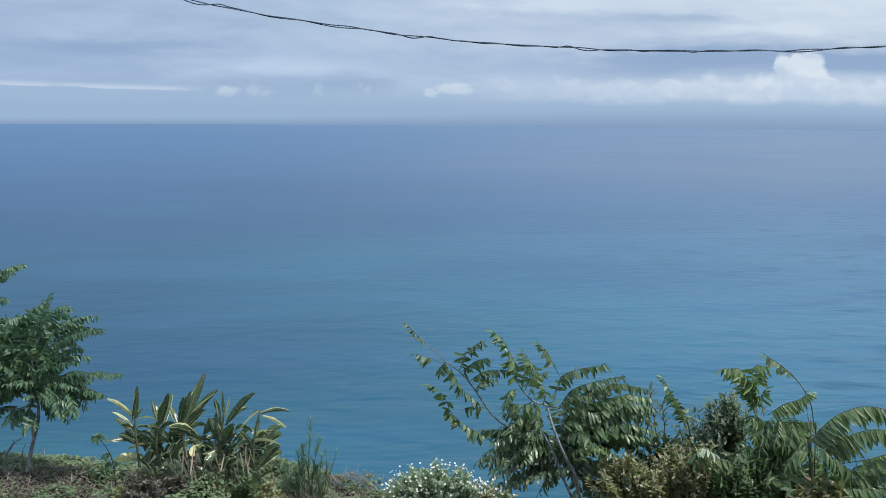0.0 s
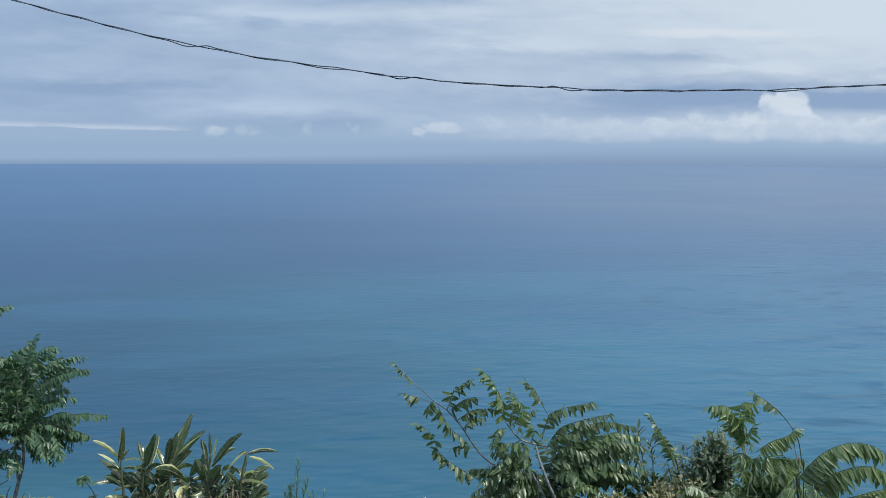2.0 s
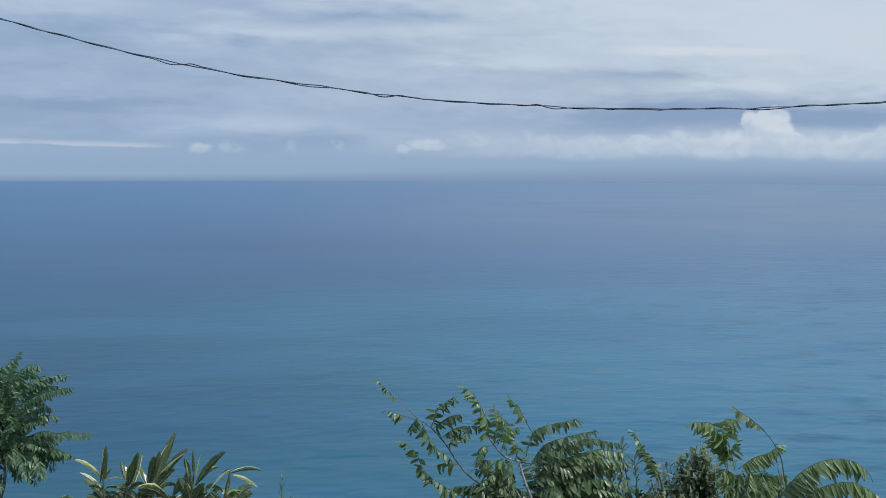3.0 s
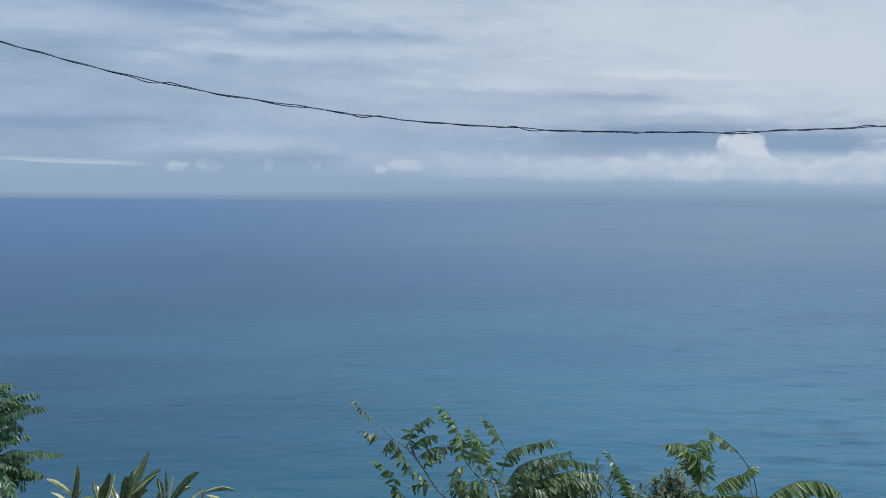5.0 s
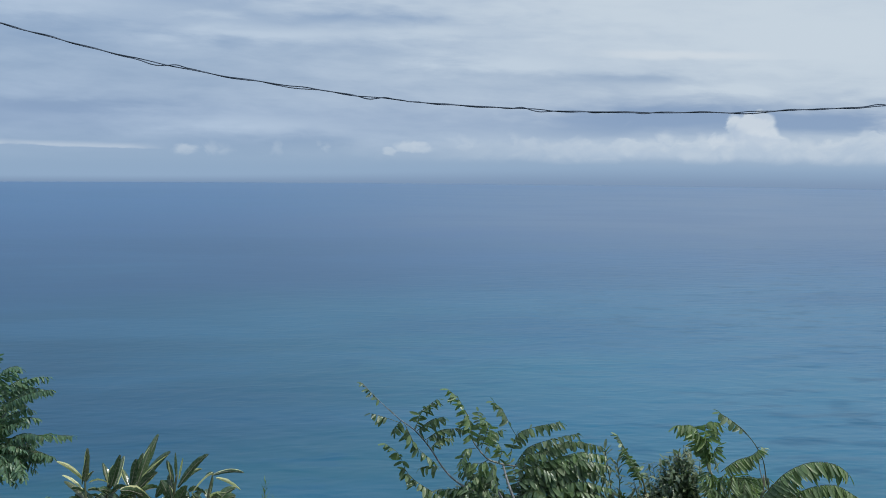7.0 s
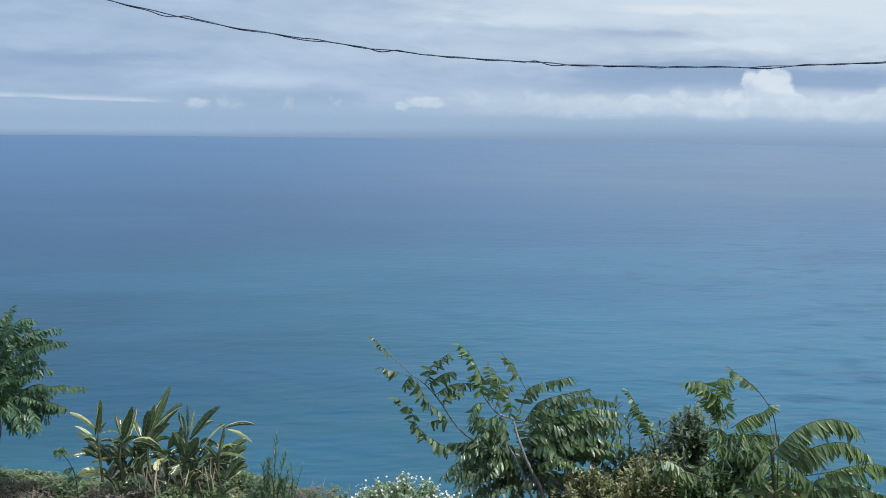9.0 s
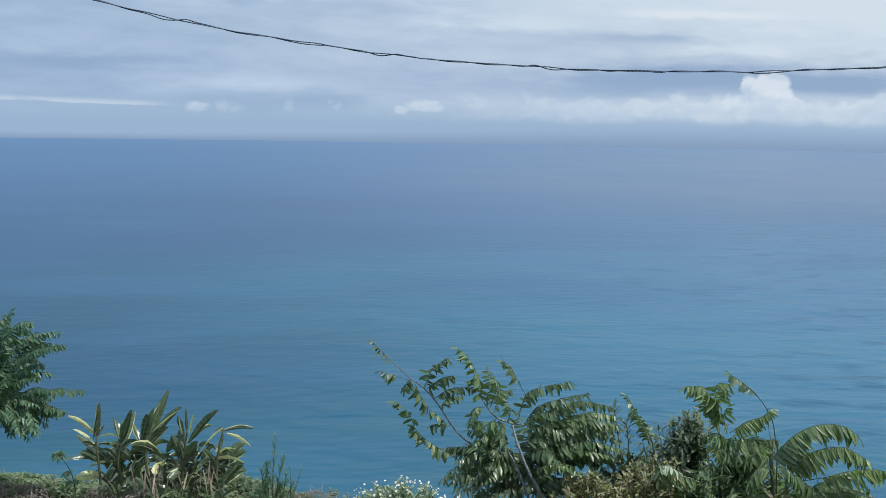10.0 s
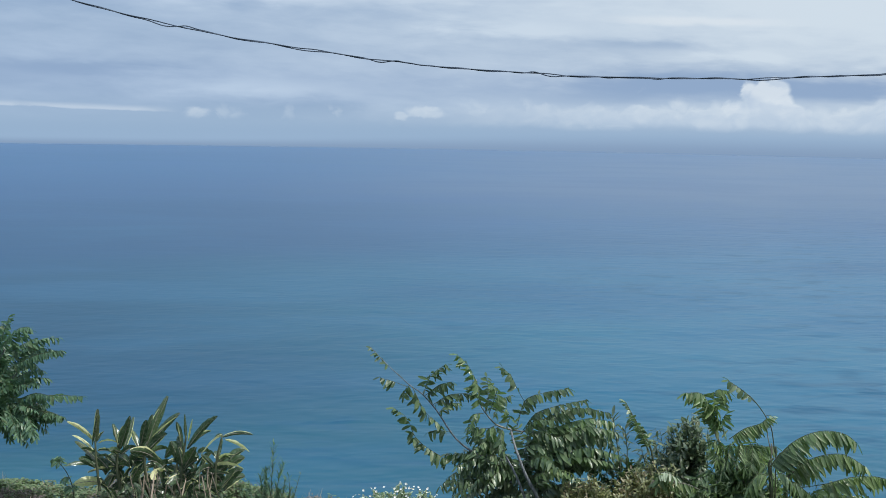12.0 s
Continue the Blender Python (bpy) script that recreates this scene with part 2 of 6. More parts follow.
def sea_material():
    m, t, shader = material("sea_water")
    place = node(t, "ShaderNodeTexCoord").outputs["Object"]
    parts = node(t, "ShaderNodeSeparateXYZ", place).outputs
    # broad belts of colour painted for cloud shadow and wind, and smaller wind lanes across them
    belts = noise_at(t, xyz(t, calc(t, "MULTIPLY", parts[0], 0.0030), calc(t, "MULTIPLY", parts[1], 0.0052), 4.0), 1.0, 4.0, 0.55, 0.4)
    lanes = noise_at(t, xyz(t, calc(t, "MULTIPLY", parts[0], 0.0065), calc(t, "MULTIPLY", parts[1], 0.014), 9.0), 1.0, 3.0, 0.5, 0.5)
    reach = node(t, "ShaderNodeVectorMath", place)
    reach.operation = "LENGTH"
    out = reach.outputs["Value"]
    shelf = span(t, out, 300.0, 1250.0)
    tone = blend(t, shelf, (0.017, 0.138, 0.214), (0.032, 0.120, 0.266))
    tone = blend(t, calc(t, "MULTIPLY", span(t, belts, 0.40, 0.60), calc(t, "MULTIPLY", span(t, out, 500.0, 2000.0, 0.9, 0.22), span(t, out, 380.0, 640.0, 0.3, 1.0))), tone, (0.009, 0.096, 0.204))
    # under the cliff: colour painted darker west and paler east for the sun's glare, greener shallows by the rocks
    inshore = span(t, out, 380.0, 1900.0, 1.0, 0.0)
    west, east = span(t, parts[0], -190.0, 140.0, 0.9, 0.0), span(t, parts[0], 0.0, 300.0, 0.0, 0.50)
    tone = blend(t, calc(t, "MULTIPLY", west, inshore), tone, (0.004, 0.060, 0.124))
    tone = blend(t, calc(t, "MULTIPLY", east, inshore), tone, (0.088, 0.208, 0.335))
    tone = blend(t, span(t, out, 410.0, 280.0, 0.0, 0.55), tone, (0.027, 0.106, 0.142))
    rocks = calc(t, "MULTIPLY", span(t, out, 370.0, 260.0, 0.0, 0.55), span(t, parts[0], -40.0, -105.0))
    tone = blend(t, rocks, tone, (0.016, 0.165, 0.190))
    tone = blend(t, span(t, lanes, 0.45, 0.72, 0.0, 0.42), tone, (0.030, 0.132, 0.250))
    # shade on short wave backs, painted as dark dashes close inshore and to the east
    wave_shade = noise_at(t, xyz(t, calc(t, "MULTIPLY", parts[0], 0.030), calc(t, "MULTIPLY", parts[1], 0.072), 2.0), 1.0, 3.0, 0.55, 0.25)
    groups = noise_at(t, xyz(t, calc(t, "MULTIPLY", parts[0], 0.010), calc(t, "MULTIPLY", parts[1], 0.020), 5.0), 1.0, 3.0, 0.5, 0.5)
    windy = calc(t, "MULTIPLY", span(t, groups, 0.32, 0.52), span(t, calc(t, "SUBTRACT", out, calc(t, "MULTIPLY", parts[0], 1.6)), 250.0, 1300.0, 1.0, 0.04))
    tone = blend(t, calc(t, "MULTIPLY", span(t, wave_shade, 0.53, 0.66, 0.0, 0.8), windy), tone, (0.007, 0.092, 0.178))
    # cloud shadow painted as a wide darker belt, ragged at both edges
    ragged = calc(t, "ADD", out, calc(t, "MULTIPLY", calc(t, "SUBTRACT", belts, 0.5), 1500.0))
    cloud_shade = calc(t, "MULTIPLY", span(t, ragged, 700.0, 1150.0), span(t, ragged, 2500.0, 1600.0))
    tone = blend(t, calc(t, "MULTIPLY", cloud_shade, 0.28), tone, (0.016, 0.070, 0.180))
    # broad patches of darker and paler water, by bearing and by the logarithm of the distance from the shore
    bearing = calc(t, "ADD", calc(t, "DIVIDE", parts[0], parts[1]), calc(t, "MULTIPLY", calc(t, "SUBTRACT", belts, 0.5), 0.35))
    reach_log = calc(t, "ADD", calc(t, "LOGARITHM", out, math.e), calc(t, "MULTIPLY", calc(t, "SUBTRACT", lanes, 0.5), 0.30))
    for way_, wide, far_, deep_, shade, strong in (
        (-0.247, 0.210, 6.01, 0.14, (0.007, 0.072, 0.15), 0.55),
        (-0.341, 0.140, 6.71, 0.14, (0.014, 0.08, 0.18), 0.4),
        (-0.103, 0.197, 6.49, 0.16, (0.016, 0.138, 0.24), 0.3),
        (-0.071, 0.123, 5.74, 0.09, (0.014, 0.130, 0.210), 0.25),
        (-0.026, 0.124, 5.56, 0.05, (0.009, 0.072, 0.148), 0.45),
        (0.250, 0.184, 6.21, 0.22, (0.04, 0.165, 0.28), 0.3),
        (-0.081, 0.250, 6.91, 0.17, (0.016, 0.084, 0.195), 0.4),
        (0.217, 0.230, 7.41, 0.14, (0.085, 0.145, 0.255), 0.35),
    ):
        u = calc(t, "DIVIDE", calc(t, "SUBTRACT", bearing, way_), wide)
        v = calc(t, "DIVIDE", calc(t, "SUBTRACT", reach_log, far_), deep_)
        spot = calc(t, "EXPONENT", calc(t, "MULTIPLY", calc(t, "ADD", calc(t, "MULTIPLY", u, u), calc(t, "MULTIPLY", v, v)), -0.8))
        tone = blend(t, calc(t, "MULTIPLY", spot, strong), tone, shade)
    # haze far out to the east, painted as greyer water that also mirrors more of the pale sky
    east_haze = calc(t, "MULTIPLY", calc(t, "MULTIPLY", span(t, out, 700.0, 2200.0), span(t, belts, 0.36, 0.62, 0.55, 1.1)), span(t, calc(t, "DIVIDE", parts[0], parts[1]), -0.15, 0.42))
    east_haze = calc(t, "MULTIPLY", east_haze, span(t, out, 2800.0, 4700.0, 1.0, 0.45))
    tone = blend(t, calc(t, "MULTIPLY", east_haze, 0.55), tone, (0.074, 0.136, 0.246))
    # haze painted into the colour: paler water in the last belt before the horizon
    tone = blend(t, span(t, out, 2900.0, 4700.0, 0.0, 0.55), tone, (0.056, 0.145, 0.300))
    tone = blend(t, 1.0, tone, (0.78, 0.870, 0.890), "MULTIPLY")
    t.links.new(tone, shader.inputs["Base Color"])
    shader.inputs["Roughness"].default_value = 0.32
    shader.inputs["IOR"].default_value = 1.33
    t.links.new(span(t, east_haze, 0.0, 1.0, 0.20, 0.82, False), shader.inputs["Specular IOR Level"])
    # wind waves in short rows along x, with a longer swell under them
    wave = noise_at(t, xyz(t, calc(t, "MULTIPLY", parts[0], 0.046), calc(t, "MULTIPLY", parts[1], 0.090), 0.0), 1.0, 2.0, 0.5, 0.25)
    swell = noise_at(t, xyz(t, calc(t, "MULTIPLY", parts[0], 0.016), calc(t, "MULTIPLY", parts[1], 0.026), 6.0), 1.0, 3.0, 0.5, 0.5)
    high = calc(t, "ADD", calc(t, "MULTIPLY", wave, 0.6), calc(t, "MULTIPLY", swell, 1.2))
    bump = node(t, "ShaderNodeBump")
    # the wind freshens towards the shore and to the east
    calm = span(t, calc(t, "SUBTRACT", out, calc(t, "MULTIPLY", parts[0], 1.2)), 200.0, 1100.0, 1.0, 0.06)
    t.links.new(calm, bump.inputs["Strength"])
    bump.inputs["Distance"].default_value = 1.8
    t.links.new(high, bump.inputs["Height"])
    t.links.new(bump.outputs[0], shader.inputs["Normal"])
    return m


def soil_material():
    m, t, shader = material("hillside_soil")
    place = node(t, "ShaderNodeTexCoord").outputs["Object"]
    patch = noise_at(t, place, 1.1, 5.0, 0.6)
    grit = noise_at(t, place, 24.0, 5.0, 0.65)
    tone = blend(t, span(t, patch, 0.42, 0.6), (0.055, 0.048, 0.030), (0.050, 0.070, 0.026))
    tone = blend(t, span(t, grit, 0.45, 0.8, 0.0, 0.7), tone, (0.13, 0.105, 0.075))
    t.links.new(tone, shader.inputs["Base Color"])
    shader.inputs["Roughness"].default_value = 0.95
    bump = node(t, "ShaderNodeBump")
    bump.inputs["Strength"].default_value, bump.inputs["Distance"].default_value = 0.9, 0.03
    t.links.new(grit, bump.inputs["Height"])
    t.links.new(bump.outputs[0], shader.inputs["Normal"])
    return m


def plain_material(name, colour, rough=0.5):
    m, t, shader = material(name)
    place = node(t, "ShaderNodeTexCoord").outputs["Object"]
    worn = noise_at(t, place, 14.0, 4.0)
    tone = blend(t, span(t, worn, 0.4, 0.75, 0.0, 0.5), colour, tuple(min(c * 1.7 + 0.01, 0.9) for c in colour))
    t.links.new(tone, shader.inputs["Base Color"])
    shader.inputs["Roughness"].default_value = rough
    return m


LEAF = leaf_material("glossy_leaf", (0.028, 0.050, 0.033), (0.070, 0.108, 0.048), (0.25, 0.31, 0.19), 0.32, 0.30, 0.91, 0.65)
# lighter copy of the glossy leaf, with sunlight put into its colour
LEAF_LIT = leaf_material("sunlit_frond_leaf", (0.036, 0.064, 0.040), (0.106, 0.158, 0.066), (0.27, 0.33, 0.20), 0.36, 0.30, 0.90, 0.7)
LEAF_TREE = leaf_material("feathery_leaf", (0.035, 0.072, 0.056), (0.076, 0.132, 0.072), (0.16, 0.20, 0.11), 0.32, 0.36, 0.92, 0.6)
LEAF_DARK = leaf_material("dark_shrub_leaf", (0.036, 0.060, 0.044), (0.094, 0.124, 0.074), (0.20, 0.23, 0.14), 0.30, 0.32, 0.86, 0.8)
LEAF_BROWN = leaf_material("browning_shrub_leaf", (0.068, 0.080, 0.044), (0.215, 0.222, 0.118), (0.27, 0.205, 0.145), 0.34, 0.32, 0.74, 0.9)
LEAF_VINE = leaf_material("ground_vine_leaf", (0.038, 0.062, 0.038), (0.118, 0.160, 0.084), (0.20, 0.17, 0.13), 0.30, 0.5, 0.86)
LEAF_DRY = leaf_material("dry_vine_leaf", (0.050, 0.046, 0.046), (0.135, 0.118, 0.108), (0.09, 0.13, 0.06), 0.15, 0.8, 0.78, 0.2)
LEAF_PALE = leaf_material("grey_green_leaf", (0.100, 0.132, 0.098), (0.240, 0.285, 0.212), (0.38, 0.41, 0.34), 0.30, 0.5, 0.88, 0.4)
# yellower green, paled further for fronds that stand in the sun
LEAF_PALER = leaf_material("pale_sunlit_frond_leaf", (0.044, 0.074, 0.034), (0.126, 0.178, 0.068), (0.24, 0.28, 0.14), 0.34, 0.30, 0.93, 0.8)
BLADE = leaf_material("ginger_leaf", (0.018, 0.036, 0.026), (0.046, 0.074, 0.038), (0.14, 0.16, 0.09), 0.22, 0.22, 0.96, 1.0)
BLADE_PALE = leaf_material("yellow_ginger_leaf", (0.22, 0.23, 0.12), (0.40, 0.40, 0.23), (0.46, 0.44, 0.32), 0.30, 0.36)
STRAW = leaf_material("dry_straw", (0.11, 0.088, 0.070), (0.25, 0.205, 0.165), (0.10, 0.08, 0.065), 0.15, 0.7, 0.8, 0.3)
STEM = bark_material("green_twig", (0.045, 0.060, 0.034), (0.13, 0.155, 0.085), 0.6)
BARK = bark_material("grey_brown_bark", (0.085, 0.096, 0.110), (0.290, 0.310, 0.330))
BARK_PALE = bark_material("pale_twig_bark", (0.17, 0.165, 0.13), (0.36, 0.345, 0.29), 0.6)
SEA, SOIL = sea_material(), soil_material()
CABLE = plain_material("black_cable_sheath", (0.065, 0.090, 0.130), 0.9)
PETAL = plain_material("white_petal", (0.78, 0.78, 0.74), 0.6)

# ---- helpers for building ----
UP = Vector((0, 0, 1))


def part(name, bm, mats, parent=None, label=""):
    data = bpy.data.meshes.new(name)
    bm.to_mesh(data)
    bm.free()
    for m in mats if isinstance(mats, (list, tuple)) else [mats]:
        data.materials.append(m)
    ob = new(name, data)
    if parent:
        ob.parent = parent
        ob.matrix_parent_inverse = Matrix.Translation(-parent.location)
    return tagged(ob, label) if label else ob


def thing(name, at, label, category, group="", kind=""):
    ob = new(name)
    ob.empty_display_size = 0.1
    ob.location = at
    return tagged(ob, label, category, group, kind)


def curve_points(points, steps):
    """A smooth line through a few points."""
    pts = [Vector(p) for p in points]
    if len(pts) == 2:
        return [pts[0].lerp(pts[1], i / steps) for i in range(steps + 1)]
    ext = [2 * pts[0] - pts[1], *pts, 2 * pts[-1] - pts[-2]]
    out = []
    for k in range(len(pts) - 1):
        p0, p1, p2, p3 = ext[k : k + 4]
        for i in range(steps):
            s = i / steps
            out.append(0.5 * (2 * p1 + (p2 - p0) * s + (2 * p0 - 5 * p1 + 4 * p2 - p3) * s * s + (3 * p1 - p0 - 3 * p2 + p3) * s**3))
    return out + [pts[-1]]


def tube(bm, pts, r0, r1, sides=6, slot=0, rough=0.0):
    rings = []
    for i, p in enumerate(pts):
        ahead = (pts[min(i + 1, len(pts) - 1)] - pts[max(i - 1, 0)]).normalized()
        a = ahead.cross(UP if abs(ahead.z) < 0.95 else Vector((1, 0, 0))).normalized()
        b = ahead.cross(a)
        r = r0 + (r1 - r0) * i / (len(pts) - 1)
        ring = []
        for k in range(sides):
            turn = 2 * math.pi * k / sides
            rr = r * (1 + rough * random.uniform(-1, 1))
            ring.append(bm.verts.new(p + (a * math.cos(turn) + b * math.sin(turn)) * rr))
        rings.append(ring)
    for r_a, r_b in zip(rings, rings[1:]):
        for k in range(sides):
            face = bm.faces.new((r_a[k], r_a[(k + 1) % sides], r_b[(k + 1) % sides], r_b[k]))
            face.material_index, face.smooth = slot, True
    for ring, flip in ((rings[0], True), (rings[-1], False)):
        bm.faces.new(ring[::-1] if flip else ring).material_index = slot


def leaflet(bm, at, way, across, length, width, slot=0, curl=0.15):
    """One oblong leaf blade from its foot, blunt at the tip, folded along the midrib and slightly curled."""
    way = way.normalized()
    across = (across - way * across.dot(way)).normalized()
    face_way = across.cross(way)
    rows = []
    for s, w in ((0.09, 0.54), (0.35, 1.0), (0.70, 0.93), (0.92, 0.52)):
        c = at + way * (length * s) - face_way * (length * curl * s * s)
        h = width * 0.5 * w
        rows.append([bm.verts.new(c - across * h), bm.verts.new(c - face_way * width * 0.14 * w), bm.verts.new(c + across * h)])
    foot = bm.verts.new(at)
    tip = bm.verts.new(at + way * length - face_way * length * curl)
    first, last = rows[0], rows[-1]
    made = [(foot, first[1], first[0]), (foot, first[2], first[1]), (last[0], last[1], tip), (last[1], last[2], tip)]
    for r_a, r_b in zip(rows, rows[1:]):
        made += [(r_a[0], r_a[1], r_b[1], r_b[0]), (r_a[1], r_a[2], r_b[2], r_b[1])]
    for vs in made:
        f = bm.faces.new(vs)
        f.material_index, f.smooth = slot, True


def single_leaflet():
    """One leaflet of unit length along y, shared by all that are objects of their own."""
    bm = bmesh.new()
    leaflet(bm, Vector((0, 0, 0)), Vector((0, 1, 0)), Vector((1, 0, 0)), 1.0, 1.0, 0, 0.0)
    for v in bm.verts:
        v.co.z = v.co.z * 0.5 - 0.62 * v.co.y ** 2
    data = bpy.data.meshes.new("leaflet")
    bm.to_mesh(data)
    bm.free()
    return data


LEAFLETS = {}


def leaflet_object(parent, at, way, across, length, width, mat):
    if mat not in LEAFLETS:
        LEAFLETS[mat] = single_leaflet()
        LEAFLETS[mat].materials.append(mat)
    way = way.normalized()
    across = (across - way * across.dot(way)).normalized()
    up = across.cross(way)
    m = Matrix((across * width, way * length, up * length * random.uniform(0.2, 1.5))).transposed().to_4x4()
    m.translation = at
    ob = new("leaflet", LEAFLETS[mat])
    ob.parent, ob.matrix_basis = parent, m


def frond(parent, a, b, arch, size, mat=None, pairs=9, bare=0.15, droop=0.88, slim=0.26, stem=None, rach=0.0035, gaps=0.08, name="frond", single=False, mess=0.30):
    """A feathered leaf: a bowed rib from a to b with leaflets in pairs, which hang."""
    a, b = Vector(a), Vector(b)
    mid = (a + b) / 2 + UP * arch * 2
    bez = lambda s: a * (1 - s) ** 2 + mid * 2 * s * (1 - s) + b * s * s  # noqa: E731
    bm, loose = bmesh.new(), []
    pairs = round(pairs * 1.55)
    tube(bm, [bez(i / 8) for i in range(9)], rach, rach * 0.4, 5, 1)
    for i in range(pairs):
        s = bare + (1 - bare) * (i + 0.5) / pairs
        p, ahead = bez(s), (bez(min(s + 0.03, 1)) - bez(s - 0.03)).normalized()
        side = ahead.cross(UP)
        side = side.normalized() if side.length > 0.1 else Vector((1, 0, 0))
        grown = size * (0.62 + 0.55 * math.sin(math.pi * min(s * 0.85 + 0.12, 1)))
        for sign in (-1, 1):
            if random.random() < gaps:
                continue
            shake = Vector((random.uniform(-1, 1), random.uniform(-1, 1), random.uniform(-1, 1))) * mess
            way = side * sign * (1 - droop * 0.75) + ahead * 0.32 - UP * droop + shake
            long_ = grown * random.uniform(0.62, 1.06)
            wide = long_ * slim * random.uniform(0.9, 1.15)
            if single:
                loose.append((p, way, ahead + shake, long_, wide))
            else:
                leaflet(bm, p, way, ahead + shake, long_, wide, 0, random.uniform(0.02, 0.3))
    end = (bez(1) - bez(0.95)).normalized()
    leaflet(bm, bez(1), end * 0.5 - UP * 1.1, end + Vector((0, 0.01, 0)), size * 0.7, size * slim * 0.7, 0)
    ob = part(name, bm, [mat or LEAF, stem or STEM], parent)
    for row in loose:
        leaflet_object(ob, *row, mat or LEAF)
    return ob


def plume(parent, points, size, mat, slim=0.42, droop=0.85, bare=0.1, gaps=0.06, stem=None, rach=0.0035, name="frond", single=False, mess=0.36, close=0.88):
    """A feathered leaf along a curved rib: broad leaflets in pairs, closely set, which hang."""
    pts = curve_points(points, 8)
    far = [0.0]
    for p, q in zip(pts, pts[1:]):
        far.append(far[-1] + (q - p).length)
    total = far[-1]

    def along(s):
        d = min(max(s, 0.0), 1.0) * total
        k = next((i for i in range(len(far) - 1) if far[i + 1] >= d), len(far) - 2)
        return pts[k].lerp(pts[k + 1], (d - far[k]) / max(far[k + 1] - far[k], 1e-6))

    bm, loose = bmesh.new(), []
    tube(bm, pts, rach, rach * 0.4, 5, 1)
    pairs = max(int(total * (1 - bare) / (size * slim * close)), 3)
    twist = random.uniform(-0.7, 0.7) * (0.5 if droop > 1 else 1.0)
    for i in range(pairs):
        s = bare + (1 - bare) * (i + 0.5) / pairs
        p, ahead = along(s), (along(s + 0.04) - along(s - 0.04)).normalized()
        side = ahead.cross(UP)
        side = side.normalized() if side.length > 0.25 else Vector((0, -1, 0))
        side = Matrix.Rotation(twist, 3, ahead) @ side
        hang = droop * (1 - 0.35 * abs(ahead.z))
        grown = size * (0.72 + 0.36 * math.sin(math.pi * min(s * 0.82 + 0.14, 1)))
        for sign in (-1, 1):
            if random.random() < gaps:
                continue
            shake = Vector((random.uniform(-1, 1), random.uniform(-1, 1), random.uniform(-1, 1))) * mess
            way = side * sign * (1.05 - hang * 0.48) + ahead * 0.34 - UP * hang * 0.44 + shake
            broad = ahead + shake * 1.3
            if broad.cross(way).z < 0:
                broad = -broad
            long_ = grown * random.uniform(0.62, 1.10)
            wide = grown * slim * random.uniform(0.80, 1.12)
            if single:
                loose.append((p, way, broad, long_, wide))
            else:
                leaflet(bm, p, way, broad, long_, wide, 0, random.uniform(0.35, 0.75))
    end = (along(1) - along(0.94)).normalized()
    leaflet(bm, along(1), end * 0.9 - UP * 0.5, end.cross(UP) + Vector((0.02, 0.01, 0.3)), size * 0.8, size * slim * 0.8, 0)
    ob = part(name, bm, [mat, stem or STEM], parent)
    for row in loose:
        leaflet_object(ob, *row, mat)
    return ob


def arched(points, sag):
    """A line of points whose outer end bends down by sag."""
    pts = [Vector(p) for p in points]
    return [p - UP * sag * (i / (len(pts) - 1)) ** 2 * (1.0 if i else 0.0) for i, p in enumerate(pts)] + [pts[-1] + (pts[-1] - pts[-2]) * 0.35 - UP * sag * 1.9]


def limb(parent, points, r0, r1, mat=None, name="branch", steps=7, rough=0.06):
    bm = bmesh.new()
    tube(bm, curve_points(points, steps), r0, r1, 8, 0, rough)
    return part(name, bm, mat or BARK, parent)


def crown(parent, hub, middle, radii, count, length, size, mat, seed, slim=0.42, arch=0.10, droop=0.85, low=-1.0):
    """Fronds that spring outwards through a rounded crown, each off a short twig."""
    rnd = random.Random(seed)
    hub, middle = Vector(hub), Vector(middle)
    for _ in range(count):
        while True:
            d = Vector((rnd.uniform(-1, 1), rnd.uniform(-1, 1), rnd.uniform(low, 1)))
            if 0.15 < d.length < 1:
                break
        p = middle + Vector((d.x * radii[0], d.y * radii[1], d.z * radii[2]))
        out = (p - hub)
        out = (out.normalized() + Vector((rnd.uniform(-0.6, 0.6), rnd.uniform(-0.6, 0.6), rnd.uniform(-0.35, 0.35)))).normalized()
        rise = UP * length * arch * rnd.uniform(0.3, 1.6)
        plume(parent, [p - out * length * 0.5, p + rise, p + out * length * rnd.uniform(0.4, 0.6)], size * rnd.uniform(0.85, 1.15), mat, slim, droop)


def leafy_branch(parent, points, count, size, slim, mat, stem=None, r0=0.005, spread=1.0, start=0.25, rise=0.1, name="branch"):
    """A twig with single leaves all round it; one part."""
    bm = bmesh.new()
    pts = curve_points(points, 6)
    tube(bm, pts, r0, r0 * 0.35, 5, 1)
    for i in range(count):
        s = start + (1 - start) * (i + random.random()) / count
        k = min(int(s * (len(pts) - 1)), len(pts) - 2)
        p = pts[k].lerp(pts[k + 1], s * (len(pts) - 1) - k)
        ahead = (pts[k + 1] - pts[k]).normalized()
        d = Vector((random.gauss(0, 1), random.gauss(0, 1), random.gauss(0, 1) * 0.8)).normalized()
        way = d * spread + ahead * 0.6 + UP * rise
        long_ = size * random.uniform(0.65, 1.2)
        leaflet(bm, p, way, d.cross(ahead) + Vector((0.01, 0.02, 0.3)) * random.uniform(-1, 1), long_, long_ * slim, 0, random.uniform(0, 0.35))
    return part(name, bm, [mat, stem or STEM], parent)


